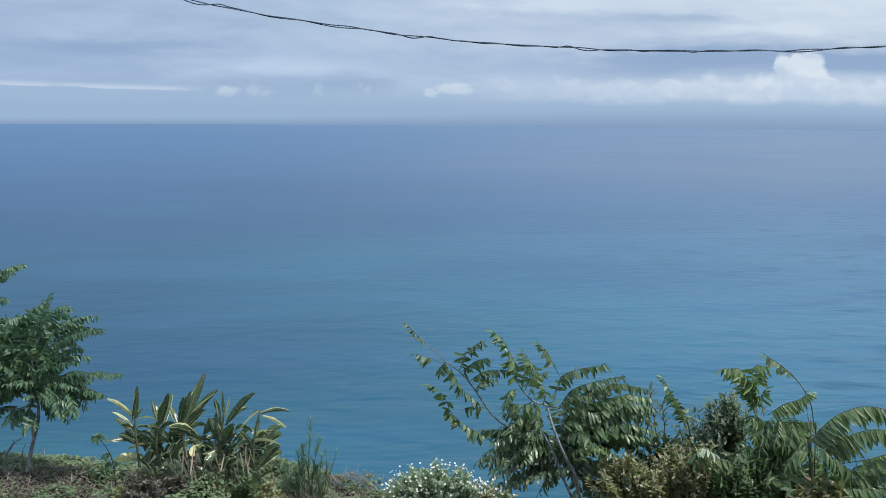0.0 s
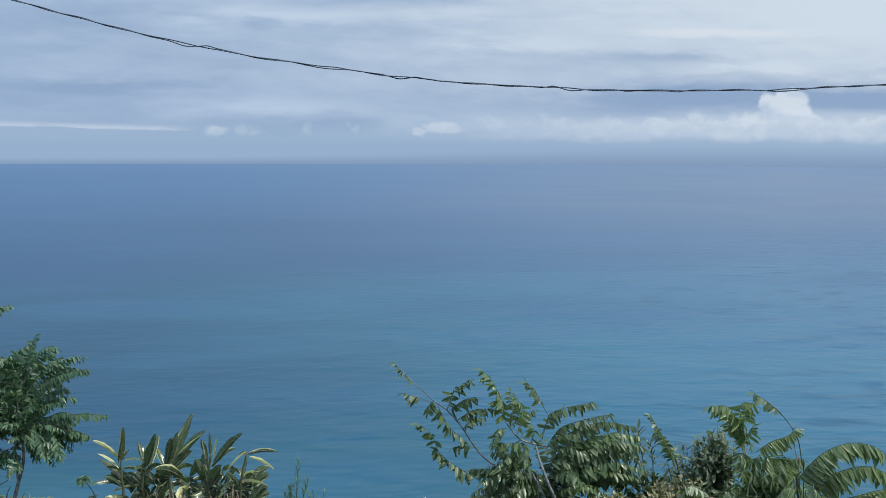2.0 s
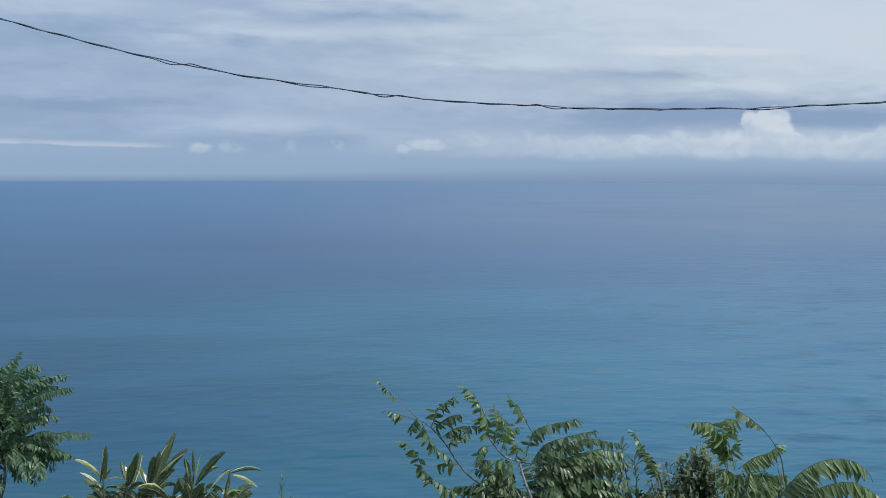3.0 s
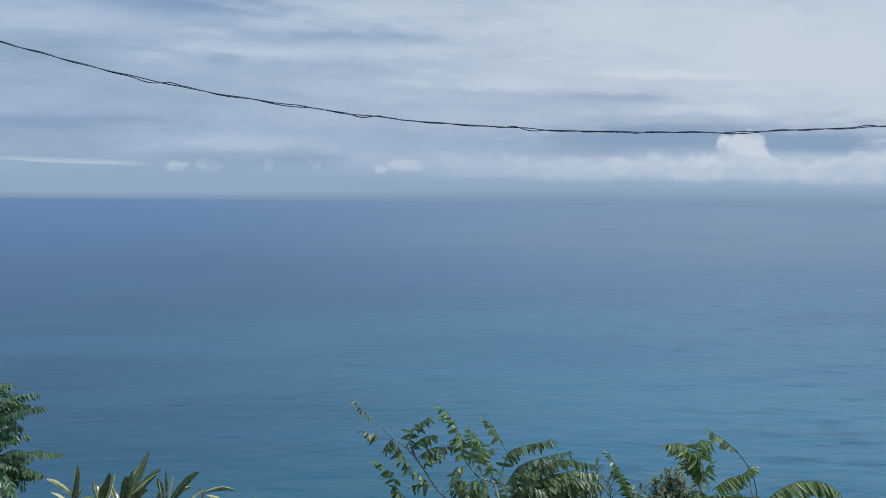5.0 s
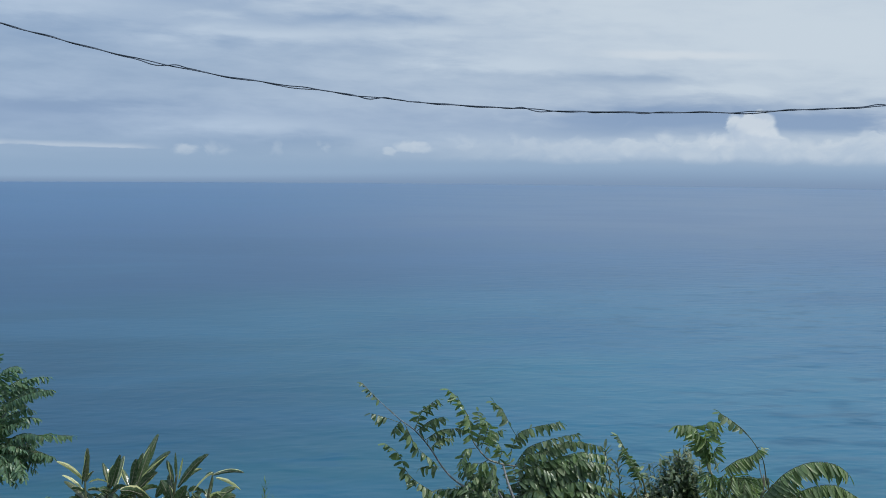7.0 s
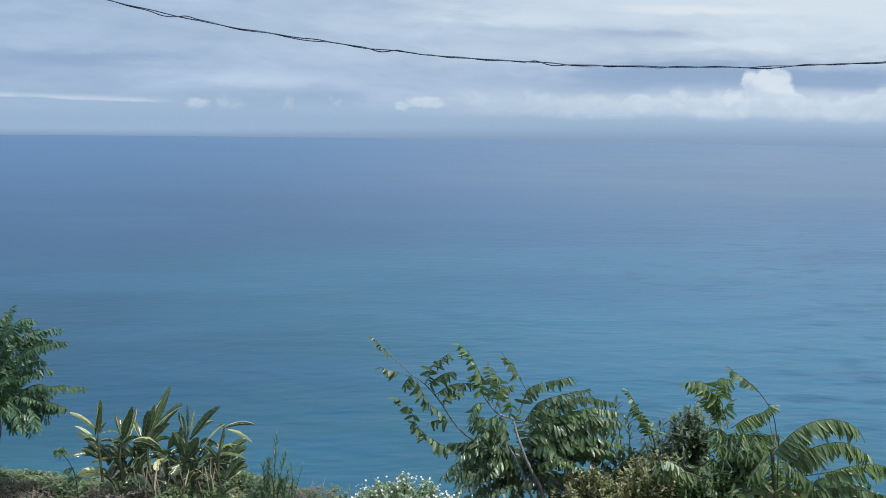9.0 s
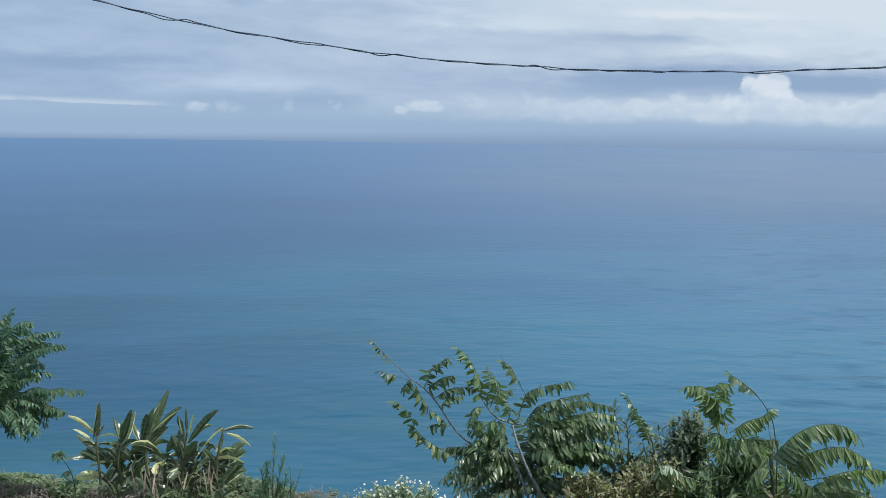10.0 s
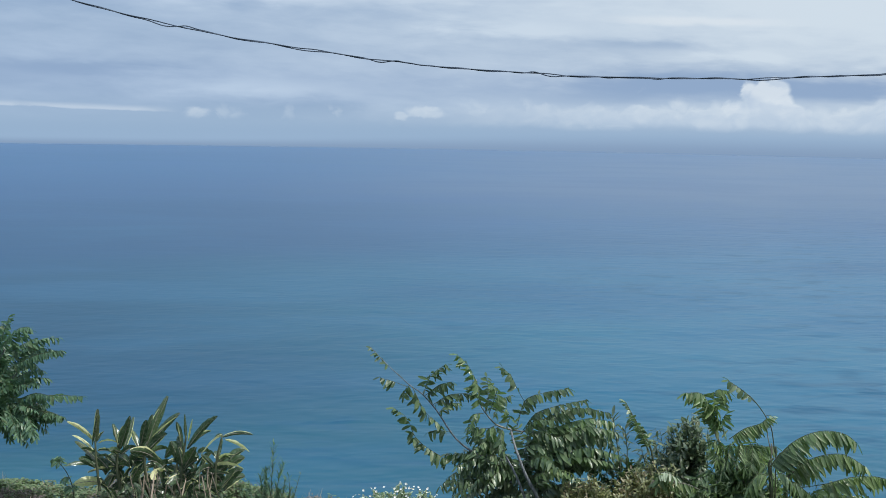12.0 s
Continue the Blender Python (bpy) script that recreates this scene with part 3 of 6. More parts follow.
def shrub(name, label, foot, middle, radii, branches, leaves, size, slim, mat, seed, stem=None, category="shrub", low=-0.3, rise=0.1, group="shrubs on the slope"):
    """A rounded shrub: stems from one foot, each ending in a spray of leaves."""
    random.seed(seed)
    ob = thing(name, foot, label, category, group)
    foot, middle = Vector(foot), Vector(middle)
    for i in range(branches):
        while True:
            d = Vector((random.uniform(-1, 1), random.uniform(-1, 1), random.uniform(low, 1)))
            if 0.35 < d.length < 1:
                break
        d *= 0.75 + 0.25 * random.random()
        end = middle + Vector((d.x * radii[0], d.y * radii[1], d.z * radii[2]))
        bend = foot.lerp(end, 0.5) + Vector((random.uniform(-0.06, 0.06), random.uniform(-0.06, 0.06), 0.06))
        leafy_branch(ob, [foot + Vector((random.uniform(-0.05, 0.05), random.uniform(-0.05, 0.05), 0)), bend, end], leaves, size, slim, mat, stem, 0.006, 1.0, 0.35, rise)
    return ob


def blade(parent, a, b, arch, width, mat, face=0.0, fold=0.25, name="leaf", ripple=0.07):
    """A long lance-shaped leaf with a sunken midrib."""
    a, b = Vector(a), Vector(b)
    mid = (a + b) / 2 + UP * arch
    bez = lambda s: a * (1 - s) ** 2 + mid * 2 * s * (1 - s) + b * s * s  # noqa: E731
    bm = bmesh.new()
    n, rows = 12, []
    # some green leaves get a pale yellow strip painted as a sunlit rim
    margin = random.choice((0, 3, None, None)) if mat is BLADE else None
    for i in range(n + 1):
        s = i / n
        p, ahead = bez(s), (bez(min(s + 0.04, 1)) - bez(max(s - 0.04, 0))).normalized()
        across = ahead.cross(Vector((0, 1, 0)))
        across = Matrix.Rotation(face + 0.5 * s, 3, ahead) @ across.normalized()
        normal = across.cross(ahead)
        w = width * 0.5 * max(math.sin(math.pi * min(s * 0.92 + 0.05, 1)) ** 0.62, 0.04) * random.uniform(0.90, 1.08)
        row = []
        for k in (-1, -0.72, 0, 0.72, 1):
            row.append(bm.verts.new(p + across * w * k + normal * (fold * w * abs(k) + random.uniform(-ripple, ripple) * w * 3 * abs(k))))
        rows.append(row)
    for r_a, r_b in zip(rows, rows[1:]):
        for k in range(4):
            f = bm.faces.new((r_a[k], r_a[k + 1], r_b[k + 1], r_b[k]))
            f.smooth, f.material_index = True, 2 if k == margin else 0
    tube(bm, [bez(i / 6) - Vector((0, 0, width * 0.02)) for i in range(7)], width * 0.05, width * 0.015, 5, 1)
    return part(name, bm, [mat, STEM if mat is LEAF_LIT else BARK_PALE, BLADE_PALE], parent, {BLADE_PALE: "yellowing leaf", STRAW: "dry brown leaf"}.get(mat, ""))


# ---- sea and hillside ----
def sea():
    bm = bmesh.new()
    rings, last = [20, 60, 120, 200, 320, 500, 800, 1300, 2100, 3300, SEA_R], None
    for r in rings:
        ring = [bm.verts.new((r * math.cos(2 * math.pi * k / 180), r * math.sin(2 * math.pi * k / 180), SEA_Z)) for k in range(180)]
        if last:
            for k in range(180):
                bm.faces.new((last[k], ring[k], ring[(k + 1) % 180], last[(k + 1) % 180]))
        else:
            bm.faces.new(ring)
        last = ring
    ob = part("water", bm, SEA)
    return tagged(ob, "blue-green open sea with fine wind ripples out to the horizon", "sea", kind="structure")


def step(x, a, b):
    s = min(max((x - a) / (b - a), 0), 1)
    return s * s * (3 - 2 * s)


def ground_z(x, y):
    """Height of the hillside: the road's level, the ledge of shrubs, then the fall to the sea."""
    ledge = -0.64 - 0.20 * step(x, -1.9, -0.4) - 0.45 * step(x, -0.2, 1.2) + 0.20 * step(-x, 3.5, 4.6) + 0.15 * (step(x, -3.7, -3.0) - step(x, -2.0, -1.4))
    z = ledge + (2.2 - ledge) * (1 - step(y, 1.5, 7.5))
    edge = 12.0 + 0.35 * noise.noise(Vector((x * 0.5, 0, 3)))
    if y > edge:
        z -= (y - edge) * 0.8 * step(y, edge - 0.2, edge + 1.2)
    rough = 0.12 if y > 6 else 0.05
    return z + rough * noise.noise(Vector((x * 0.9, y * 0.9, 0))) + 0.05 * noise.noise(Vector((x * 3.1, y * 3.1, 5)))


def hillside():
    xs = [-600, -300, -150, -80, -40, -20] + [-12 + 0.25 * i for i in range(97)] + [20, 40, 80, 150, 300, 600]
    ys = [-300, -120, -50, -20, -8] + [-3 + 0.5 * i for i in range(22)] + [8 + 0.2 * i for i in range(36)] + [16, 18, 22, 30, 45, 70, 105, 150, 200]
    bm = bmesh.new()
    rows = []
    for y in ys:
        rows.append([bm.verts.new((x, y, max(ground_z(x, y), SEA_Z - 6))) for x in xs])
    for r_a, r_b in zip(rows, rows[1:]):
        for k in range(len(xs) - 1):
            bm.faces.new((r_a[k], r_a[k + 1], r_b[k + 1], r_b[k])).smooth = True
    ob = part("ground", bm, SOIL)
    return tagged(ob, "steep overgrown hillside of brown soil above the sea", "ground", kind="structure")


sea()
hillside()


# ---- the overhead cable ----
def cable():
    """Two sheathed wires twisted round each other, sagging between poles out of sight."""
    ob = thing("overhead_cable", (3.081, 12.860, 4.461), "thin black twisted pair of overhead service wires, sagging", "cable")
    x0, z0, k, k3, y0 = 3.0807, 4.4608, 0.012796, -0.000514, 12.860
    loose = [(-2.73, 0.153, -0.032), (-2.46, 0.084, 0.018), (-0.92, 0.195, 0.027), (-0.16, 0.111, -0.023), (0.06, 0.084, 0.018), (0.36, 0.084, -0.014), (1.74, 0.097, 0.027), (1.98, 0.139, -0.027), (2.65, 0.097, -0.014), (3.29, 0.097, -0.014), (4.55, 0.209, -0.027), (6.28, 0.139, 0.027)]
    for strand in range(2):
        bm = bmesh.new()
        pts = []
        for i in range(1400):
            x = -17 + 0.025 * i
            near = min(max(x, -6.0), 8.0)
            z = z0 + k * (x - x0) ** 2 + k3 * (near - x0) ** 3
            open_ = 0.0055 + (0.006 * noise.noise(Vector((x * 1.1, 0, strand)))) ** 2 * 60
            turn = 2 * math.pi * x / 0.95 + 1.5 * math.sin(x * 1.3) + math.pi * strand
            slack = sum(h * math.exp(-(((x - c) / w) ** 2)) for c, w, h in loose) if strand else 0.0
            wob = 0.016 * noise.noise(Vector((x * 2.4, 3, 0)))
            pts.append(Vector((x, y0 + open_ * math.sin(turn), z + wob + open_ * math.cos(turn) + slack)))
        tube(bm, pts, 0.0066, 0.0066, 8)
        part("wire", bm, CABLE, ob)



def utility_pole(x, z_top):
    """A weathered pole with a hook at the height where the wires are tied."""
    y = 12.86
    ob = thing("utility_pole", (x, y, ground_z(x, y)), "weathered wooden utility pole that carries the service wires", "pole", "poles of the service wires")
    limb(ob, [(x, y, ground_z(x, y) - 0.8), (x, y, 0.5 * z_top), (x, y, z_top + 0.25)], 0.14, 0.10, BARK, "post")
    limb(ob, [(x, y - 0.09, z_top + 0.02), (x, y - 0.02, z_top - 0.01), (x, y + 0.09, z_top)], 0.012, 0.012, CABLE, "hook", 4)


cable()
for x, high in ((-17.0, 10.0), (17.97, 7.24)):
    utility_pole(x, high)
# ---- the broad shrub tree over the edge, with long feathered fronds ----
random.seed(11)
tree = thing("frond_tree", (1.681, 10.000, -0.723), "slender shrubby tree with long drooping feathered fronds and bare grey stems", "tree")
limb(tree, [(1.641, 10.000, -0.304), (1.552, 9.800, -0.030), (1.482, 9.720, 0.242), (1.421, 9.700, 0.363), (1.344, 9.700, 0.515), (1.282, 9.740, 0.671), (1.253, 9.820, 0.759), (1.236, 10.000, 0.848)], 0.020, 0.010, BARK, "trunk")
limb(tree, [(1.625, 10.080, -0.337), (1.481, 9.850, -0.038), (1.347, 9.750, 0.269), (1.288, 9.740, 0.425), (1.228, 9.800, 0.537), (1.160, 9.950, 0.632), (1.107, 10.080, 0.678)], 0.015, 0.008, BARK)
limb(tree, [(1.260, 10.050, 0.454), (1.003, 10.050, 0.543), (0.861, 10.050, 0.607), (0.728, 10.050, 0.706), (0.632, 10.050, 0.822), (0.499, 10.050, 1.023), (0.357, 10.050, 1.186), (0.217, 10.050, 1.290), (0.030, 10.050, 1.461), (-0.166, 10.050, 1.659)], 0.013, 0.0028, BARK)
limb(tree, [(1.236, 10.000, 0.848), (1.095, 10.000, 0.895), (1.000, 10.000, 0.991), (0.932, 10.000, 1.105), (0.882, 10.000, 1.353)], 0.01, 0.004, BARK_PALE)
limb(tree, [(1.236, 10.000, 0.848), (1.376, 10.000, 0.829), (1.487, 10.000, 0.877), (1.597, 10.000, 0.974)], 0.009, 0.004, BARK_PALE)
limb(tree, [(1.261, 10.050, 0.415), (1.167, 10.050, 0.386), (1.121, 10.050, 0.297)], 0.009, 0.004, BARK)
limb(tree, [(1.383, 9.980, 0.420), (1.328, 9.980, 0.555), (1.307, 9.980, 0.632)], 0.008, 0.004, BARK_PALE)
limb(tree, [(1.329, 10.050, 0.317), (1.122, 10.050, 0.250), (0.952, 10.050, 0.227)], 0.009, 0.004, BARK)
limb(tree, [(1.386, 10.000, 0.413), (1.507, 10.000, 0.479), (1.674, 10.000, 0.549)], 0.009, 0.004, BARK)
plume(tree, [(0.160, 10.050, 1.347), (0.020, 10.050, 1.470), (-0.156, 10.050, 1.655)], 0.069, LEAF, gaps=0.25, bare=0.45, slim=0.40, single=True, droop=1.15, mess=0.42)
plume(tree, [(0.208, 10.050, 1.262), (0.077, 10.059, 1.307), (-0.072, 10.069, 1.351)], 0.088, LEAF, bare=0.4, gaps=0.25, slim=0.40, single=True, droop=1.15, mess=0.42)
plume(tree, [(0.235, 10.050, 1.281), (0.190, 10.088, 1.229), (0.167, 10.126, 1.146)], 0.093, LEAF, slim=0.36, droop=1.15, mess=0.42)
plume(tree, [(0.253, 10.000, 1.275), (0.381, 9.900, 1.055), (0.552, 9.800, 0.929)], 0.108, LEAF, slim=0.37, single=True, droop=1.15, mess=0.42)
plume(tree, [(0.732, 10.050, 0.443), (0.332, 10.000, 0.720), (0.208, 9.950, 0.965), (0.078, 9.900, 1.088)], 0.108, LEAF, slim=0.37, gaps=0.12, single=True, droop=1.15, mess=0.42)
plume(tree, [(0.648, 10.000, 0.817), (0.520, 10.051, 0.821), (0.419, 10.102, 0.786)], 0.099, LEAF, slim=0.35, bare=0.2, droop=1.15, mess=0.42)
plume(tree, [(0.366, 10.050, 1.186), (0.426, 9.975, 1.385), (0.577, 9.900, 1.530)], 0.099, LEAF, slim=0.30, single=True, droop=1.1, mess=0.42, close=0.7)
plume(tree, [(0.385, 10.050, 1.176), (0.517, 9.925, 1.313), (0.632, 9.800, 1.378)], 0.099, LEAF, slim=0.30, single=True, droop=1.1, mess=0.42, close=0.7)
plume(tree, [(0.461, 10.050, 1.081), (0.624, 10.000, 1.196), (0.824, 9.950, 1.223)], 0.099, LEAF, slim=0.30, single=True, droop=1.1, mess=0.42, close=0.7)
plume(tree, [(0.520, 10.100, 0.981), (0.618, 10.186, 1.054), (0.728, 10.272, 1.041)], 0.092, LEAF, slim=0.30, droop=1.1, mess=0.42, close=0.7)
plume(tree, [(0.932, 10.000, 1.105), (0.889, 9.967, 1.314), (0.791, 9.933, 1.510), (0.682, 9.900, 1.623)], 0.107, LEAF_LIT, slim=0.35, bare=0.05, single=True, droop=1.1, mess=0.42)
plume(tree, [(0.938, 9.950, 1.081), (0.883, 9.988, 1.204), (0.837, 10.025, 1.384)], 0.092, LEAF_LIT, slim=0.36, droop=1.1, mess=0.42)
plume(tree, [(0.975, 9.950, 1.043), (1.008, 10.031, 1.212), (0.994, 10.113, 1.354)], 0.095, LEAF, slim=0.34, droop=1.1, mess=0.42)
plume(tree, [(1.013, 9.950, 1.024), (1.068, 9.817, 1.286), (1.007, 9.684, 1.375)], 0.095, LEAF_LIT, slim=0.34, droop=1.1, mess=0.42)
plume(tree, [(0.957, 9.950, 1.024), (0.862, 9.922, 1.013), (0.807, 9.893, 0.888)], 0.092, LEAF_LIT, slim=0.34, droop=1.1, mess=0.42)
plume(tree, [(1.051, 9.950, 0.967), (1.113, 10.036, 1.115), (1.234, 10.123, 1.166)], 0.092, LEAF, slim=0.34, droop=1.1, mess=0.42)
plume(tree, [(1.408, 10.000, 1.069), (1.307, 9.967, 1.230), (1.216, 9.933, 1.408), (1.118, 9.900, 1.500)], 0.092, LEAF, bare=0.42, slim=0.40, gaps=0.02, single=True, droop=1.1, mess=0.42)
plume(tree, [(1.084, 9.900, 0.924), (0.994, 9.916, 0.881), (0.847, 9.932, 0.896)], 0.111, LEAF_LIT, slim=0.36, droop=1.1, mess=0.42)
plume(tree, [(1.115, 9.850, 0.930), (1.051, 9.926, 0.840), (0.988, 10.002, 0.625)], 0.111, LEAF_LIT, slim=0.36, droop=1.1, mess=0.42)
plume(tree, [(1.152, 9.850, 0.920), (1.105, 9.737, 0.841), (1.131, 9.624, 0.745)], 0.092, LEAF, slim=0.36, droop=1.1, mess=0.42)
plume(tree, [(1.177, 9.900, 0.896), (1.208, 9.873, 1.008), (1.166, 9.845, 1.110)], 0.092, LEAF_LIT, slim=0.34, droop=1.1, mess=0.42)
plume(tree, [(1.300, 10.000, 0.896), (1.365, 9.967, 1.144), (1.506, 9.933, 1.229), (1.776, 9.900, 1.296)], 0.107, LEAF, slim=0.32, bare=0.12, single=True, close=0.72)
plume(tree, [(1.357, 10.000, 0.838), (1.474, 9.933, 1.030), (1.701, 9.867, 1.134), (1.935, 9.800, 1.204)], 0.092, LEAF, slim=0.30, single=True, close=0.72)
plume(tree, [(1.414, 10.000, 0.829), (1.592, 9.967, 0.983), (1.881, 9.933, 1.088), (2.190, 9.900, 1.051)], 0.111, LEAF, slim=0.30, single=True, close=0.72)
plume(tree, [(1.433, 10.000, 0.810), (1.664, 9.933, 0.888), (1.964, 9.867, 0.997), (2.227, 9.800, 0.985)], 0.115, LEAF_LIT, slim=0.30, single=True, close=0.72)
plume(tree, [(1.415, 10.000, 0.781), (1.661, 9.900, 0.802), (1.971, 9.800, 0.937), (2.226, 9.700, 0.911)], 0.115, LEAF, slim=0.30, single=True, close=0.72)
plume(tree, [(1.373, 9.950, 0.700), (1.660, 9.883, 0.731), (2.015, 9.817, 0.828), (2.252, 9.750, 0.745)], 0.115, LEAF, slim=0.30, single=True, close=0.72)
plume(tree, [(1.374, 9.950, 0.642), (1.657, 9.850, 0.655), (1.968, 9.750, 0.745), (2.241, 9.650, 0.702)], 0.111, LEAF_LIT, slim=0.30)
plume(tree, [(1.375, 9.950, 0.604), (1.622, 9.850, 0.588), (1.897, 9.750, 0.650), (2.170, 9.650, 0.627)], 0.111, LEAF, slim=0.30)
plume(tree, [(1.326, 9.900, 0.830), (1.441, 9.819, 0.987), (1.629, 9.738, 1.029)], 0.092, LEAF, slim=0.32)
plume(tree, [(1.321, 9.850, 0.788), (1.502, 9.841, 0.867), (1.724, 9.831, 0.795)], 0.111, LEAF, slim=0.32)
plume(tree, [(1.342, 9.850, 0.693), (1.469, 9.848, 0.751), (1.582, 9.845, 0.676)], 0.111, LEAF, slim=0.32)
plume(tree, [(1.393, 9.800, 0.595), (1.517, 9.663, 0.677), (1.642, 9.526, 0.611)], 0.111, LEAF, slim=0.34)
plume(tree, [(1.408, 9.750, 0.422), (1.557, 9.662, 0.537), (1.778, 9.574, 0.549)], 0.095, LEAF_PALER, slim=0.29, droop=0.35)
plume(tree, [(1.415, 9.800, 0.442), (1.641, 9.727, 0.506), (1.886, 9.654, 0.456)], 0.092, LEAF, slim=0.32)
plume(tree, [(1.436, 9.800, 0.347), (1.632, 9.880, 0.358), (1.838, 9.960, 0.194)], 0.092, LEAF, slim=0.32)
plume(tree, [(1.099, 10.000, 0.703), (0.951, 10.044, 0.786), (0.832, 10.088, 0.811)], 0.092, LEAF, slim=0.34, bare=0.12)
plume(tree, [(1.108, 10.000, 0.693), (0.976, 9.898, 0.753), (0.857, 9.797, 0.699)], 0.092, LEAF, slim=0.34, bare=0.12)
plume(tree, [(1.166, 10.000, 0.606), (1.011, 10.051, 0.648), (0.752, 10.103, 0.573)], 0.092, LEAF, slim=0.34, bare=0.12)
plume(tree, [(1.157, 10.000, 0.587), (0.941, 9.893, 0.602), (0.694, 9.787, 0.541)], 0.092, LEAF, slim=0.34, bare=0.12)
plume(tree, [(1.176, 10.000, 0.568), (1.028, 10.008, 0.507), (0.862, 10.016, 0.406)], 0.092, LEAF_LIT, slim=0.34, bare=0.12)
plume(tree, [(1.235, 10.000, 0.471), (1.054, 9.890, 0.507), (0.898, 9.781, 0.410)], 0.092, LEAF, slim=0.34, bare=0.12)
plume(tree, [(1.254, 10.000, 0.442), (1.107, 9.860, 0.460), (0.985, 9.721, 0.374)], 0.092, LEAF, slim=0.34, bare=0.12)
plume(tree, [(1.293, 10.000, 0.374), (1.113, 10.069, 0.330), (0.875, 10.138, 0.167)], 0.092, LEAF, slim=0.34, bare=0.12)
plume(tree, [(1.294, 10.000, 0.354), (1.002, 9.910, 0.385), (0.682, 9.821, 0.243)], 0.092, LEAF, slim=0.34, bare=0.12)
plume(tree, [(1.313, 10.000, 0.335), (1.023, 9.912, 0.307), (0.702, 9.823, 0.193)], 0.092, LEAF_DARK, slim=0.34, bare=0.12)
plume(tree, [(1.323, 10.000, 0.315), (1.137, 10.096, 0.222), (0.940, 10.192, 0.009)], 0.092, LEAF_DARK, slim=0.34, bare=0.12)
plume(tree, [(1.342, 10.000, 0.296), (1.210, 10.069, 0.252), (1.069, 10.139, 0.048)], 0.092, LEAF_DARK, slim=0.34, bare=0.12)
plume(tree, [(1.195, 10.000, 0.568), (1.243, 9.929, 0.571), (1.256, 9.859, 0.422)], 0.092, LEAF, slim=0.34, bare=0.12)
plume(tree, [(1.273, 10.000, 0.413), (1.229, 10.091, 0.323), (1.224, 10.182, 0.152)], 0.092, LEAF_DARK, slim=0.34, bare=0.12)
plume(tree, [(1.108, 10.000, 0.684), (1.153, 9.989, 0.745), (1.081, 9.979, 0.555)], 0.092, LEAF, slim=0.34, bare=0.12)
plume(tree, [(1.359, 10.050, 0.239), (1.119, 10.100, 0.181), (0.765, 10.150, -0.016)], 0.111, LEAF_DARK, slim=0.34)
plume(tree, [(1.363, 10.000, 0.218), (1.123, 9.950, 0.157), (0.839, 9.900, 0.059)], 0.111, LEAF_DARK, slim=0.34)
plume(tree, [(1.414, 9.900, 0.254), (1.325, 9.923, 0.206), (1.257, 9.945, 0.022)], 0.092, LEAF, slim=0.36)
crown(tree, (1.425, 10.000, 0.374), (1.029, 10.100, 0.400), (0.36, 0.25, 0.26), 30, 0.40, 0.10, LEAF, 21, 0.31)
crown(tree, (1.367, 10.000, 0.432), (1.78, 10.150, 0.56), (0.42, 0.25, 0.27), 48, 0.48, 0.108, LEAF, 22, 0.27, arch=0.14)
crown(tree, (1.486, 10.000, 0.198), (1.600, 10.050, 0.169), (0.4873, 0.25, 0.2166), 28, 0.4331, 0.105, LEAF_DARK, 23, 0.30)

# ---- browning shrub beside it ----
shrub("browning_shrub", "dense shrub of small olive and reddish-brown leaves on the slope", (2.109, 9.600, -0.543), (2.020, 9.600, 0.250), (0.50, 0.30, 0.31), 130, 64, 0.049, 0.42, LEAF_BROWN, 31)
shrub("low_shrub", "olive leafy shrub growing low on the slope", (2.689, 9.700, -0.588), (2.579, 9.600, 0.389), (0.43, 0.3, 0.31), 110, 58, 0.052, 0.40, LEAF_BROWN, 32)

shrub("low_shrub", "loose green shrub standing behind the browning shrub", (2.456, 10.000, -0.724), (2.398, 10.000, 0.375), (0.2815, 0.25, 0.2274), 34, 26, 0.1083, 0.42, LEAF, 33)

# ---- thin sprigs between the tree and the dark shrub ----
random.seed(41)
sprig = thing("tall_sprig", (2.801, 9.900, -0.679), "thin upright sprig with small pale green leaves", "plant")
limb(sprig, [(2.738, 9.900, -0.262), (2.645, 9.900, 0.593), (2.535, 9.900, 0.840), (2.428, 9.900, 1.024), (2.353, 9.900, 1.156)], 0.012, 0.003, STEM, "stem")
plume(sprig, [(2.621, 9.900, 0.675), (2.535, 9.900, 0.840), (2.428, 9.900, 1.024), (2.349, 9.900, 1.160)], 0.085, LEAF, slim=0.36, droop=0.35, bare=0.05, gaps=0, name='frond', single=True)
plume(sprig, [(2.578, 9.850, 0.691), (2.478, 9.759, 0.902), (2.352, 9.668, 1.069)], 0.08, LEAF, slim=0.36, droop=0.4, single=True)
plume(sprig, [(2.611, 9.900, 0.696), (2.599, 9.986, 0.773), (2.535, 10.072, 0.872)], 0.08, LEAF, slim=0.36, droop=0.4, single=True)
twig = thing("dark_sprig", (2.374, 9.900, -0.678), "dark spindly sprig with sparse purple-green leaves", "plant")
leafy_branch(twig, [(2.374, 9.900, -0.678), (2.362, 9.900, 0.119), (2.298, 9.900, 0.640), (2.228, 9.900, 1.030)], 20, 0.09746, 0.32, LEAF_DARK, None, 0.009746, 1.0, 0.55)
leafy_branch(twig, [(2.362, 9.900, 0.119), (2.390, 9.900, 0.583), (2.356, 9.900, 0.899)], 12, 0.09204, 0.32, LEAF_DARK, None, 0.00758, 1.0, 0.5)

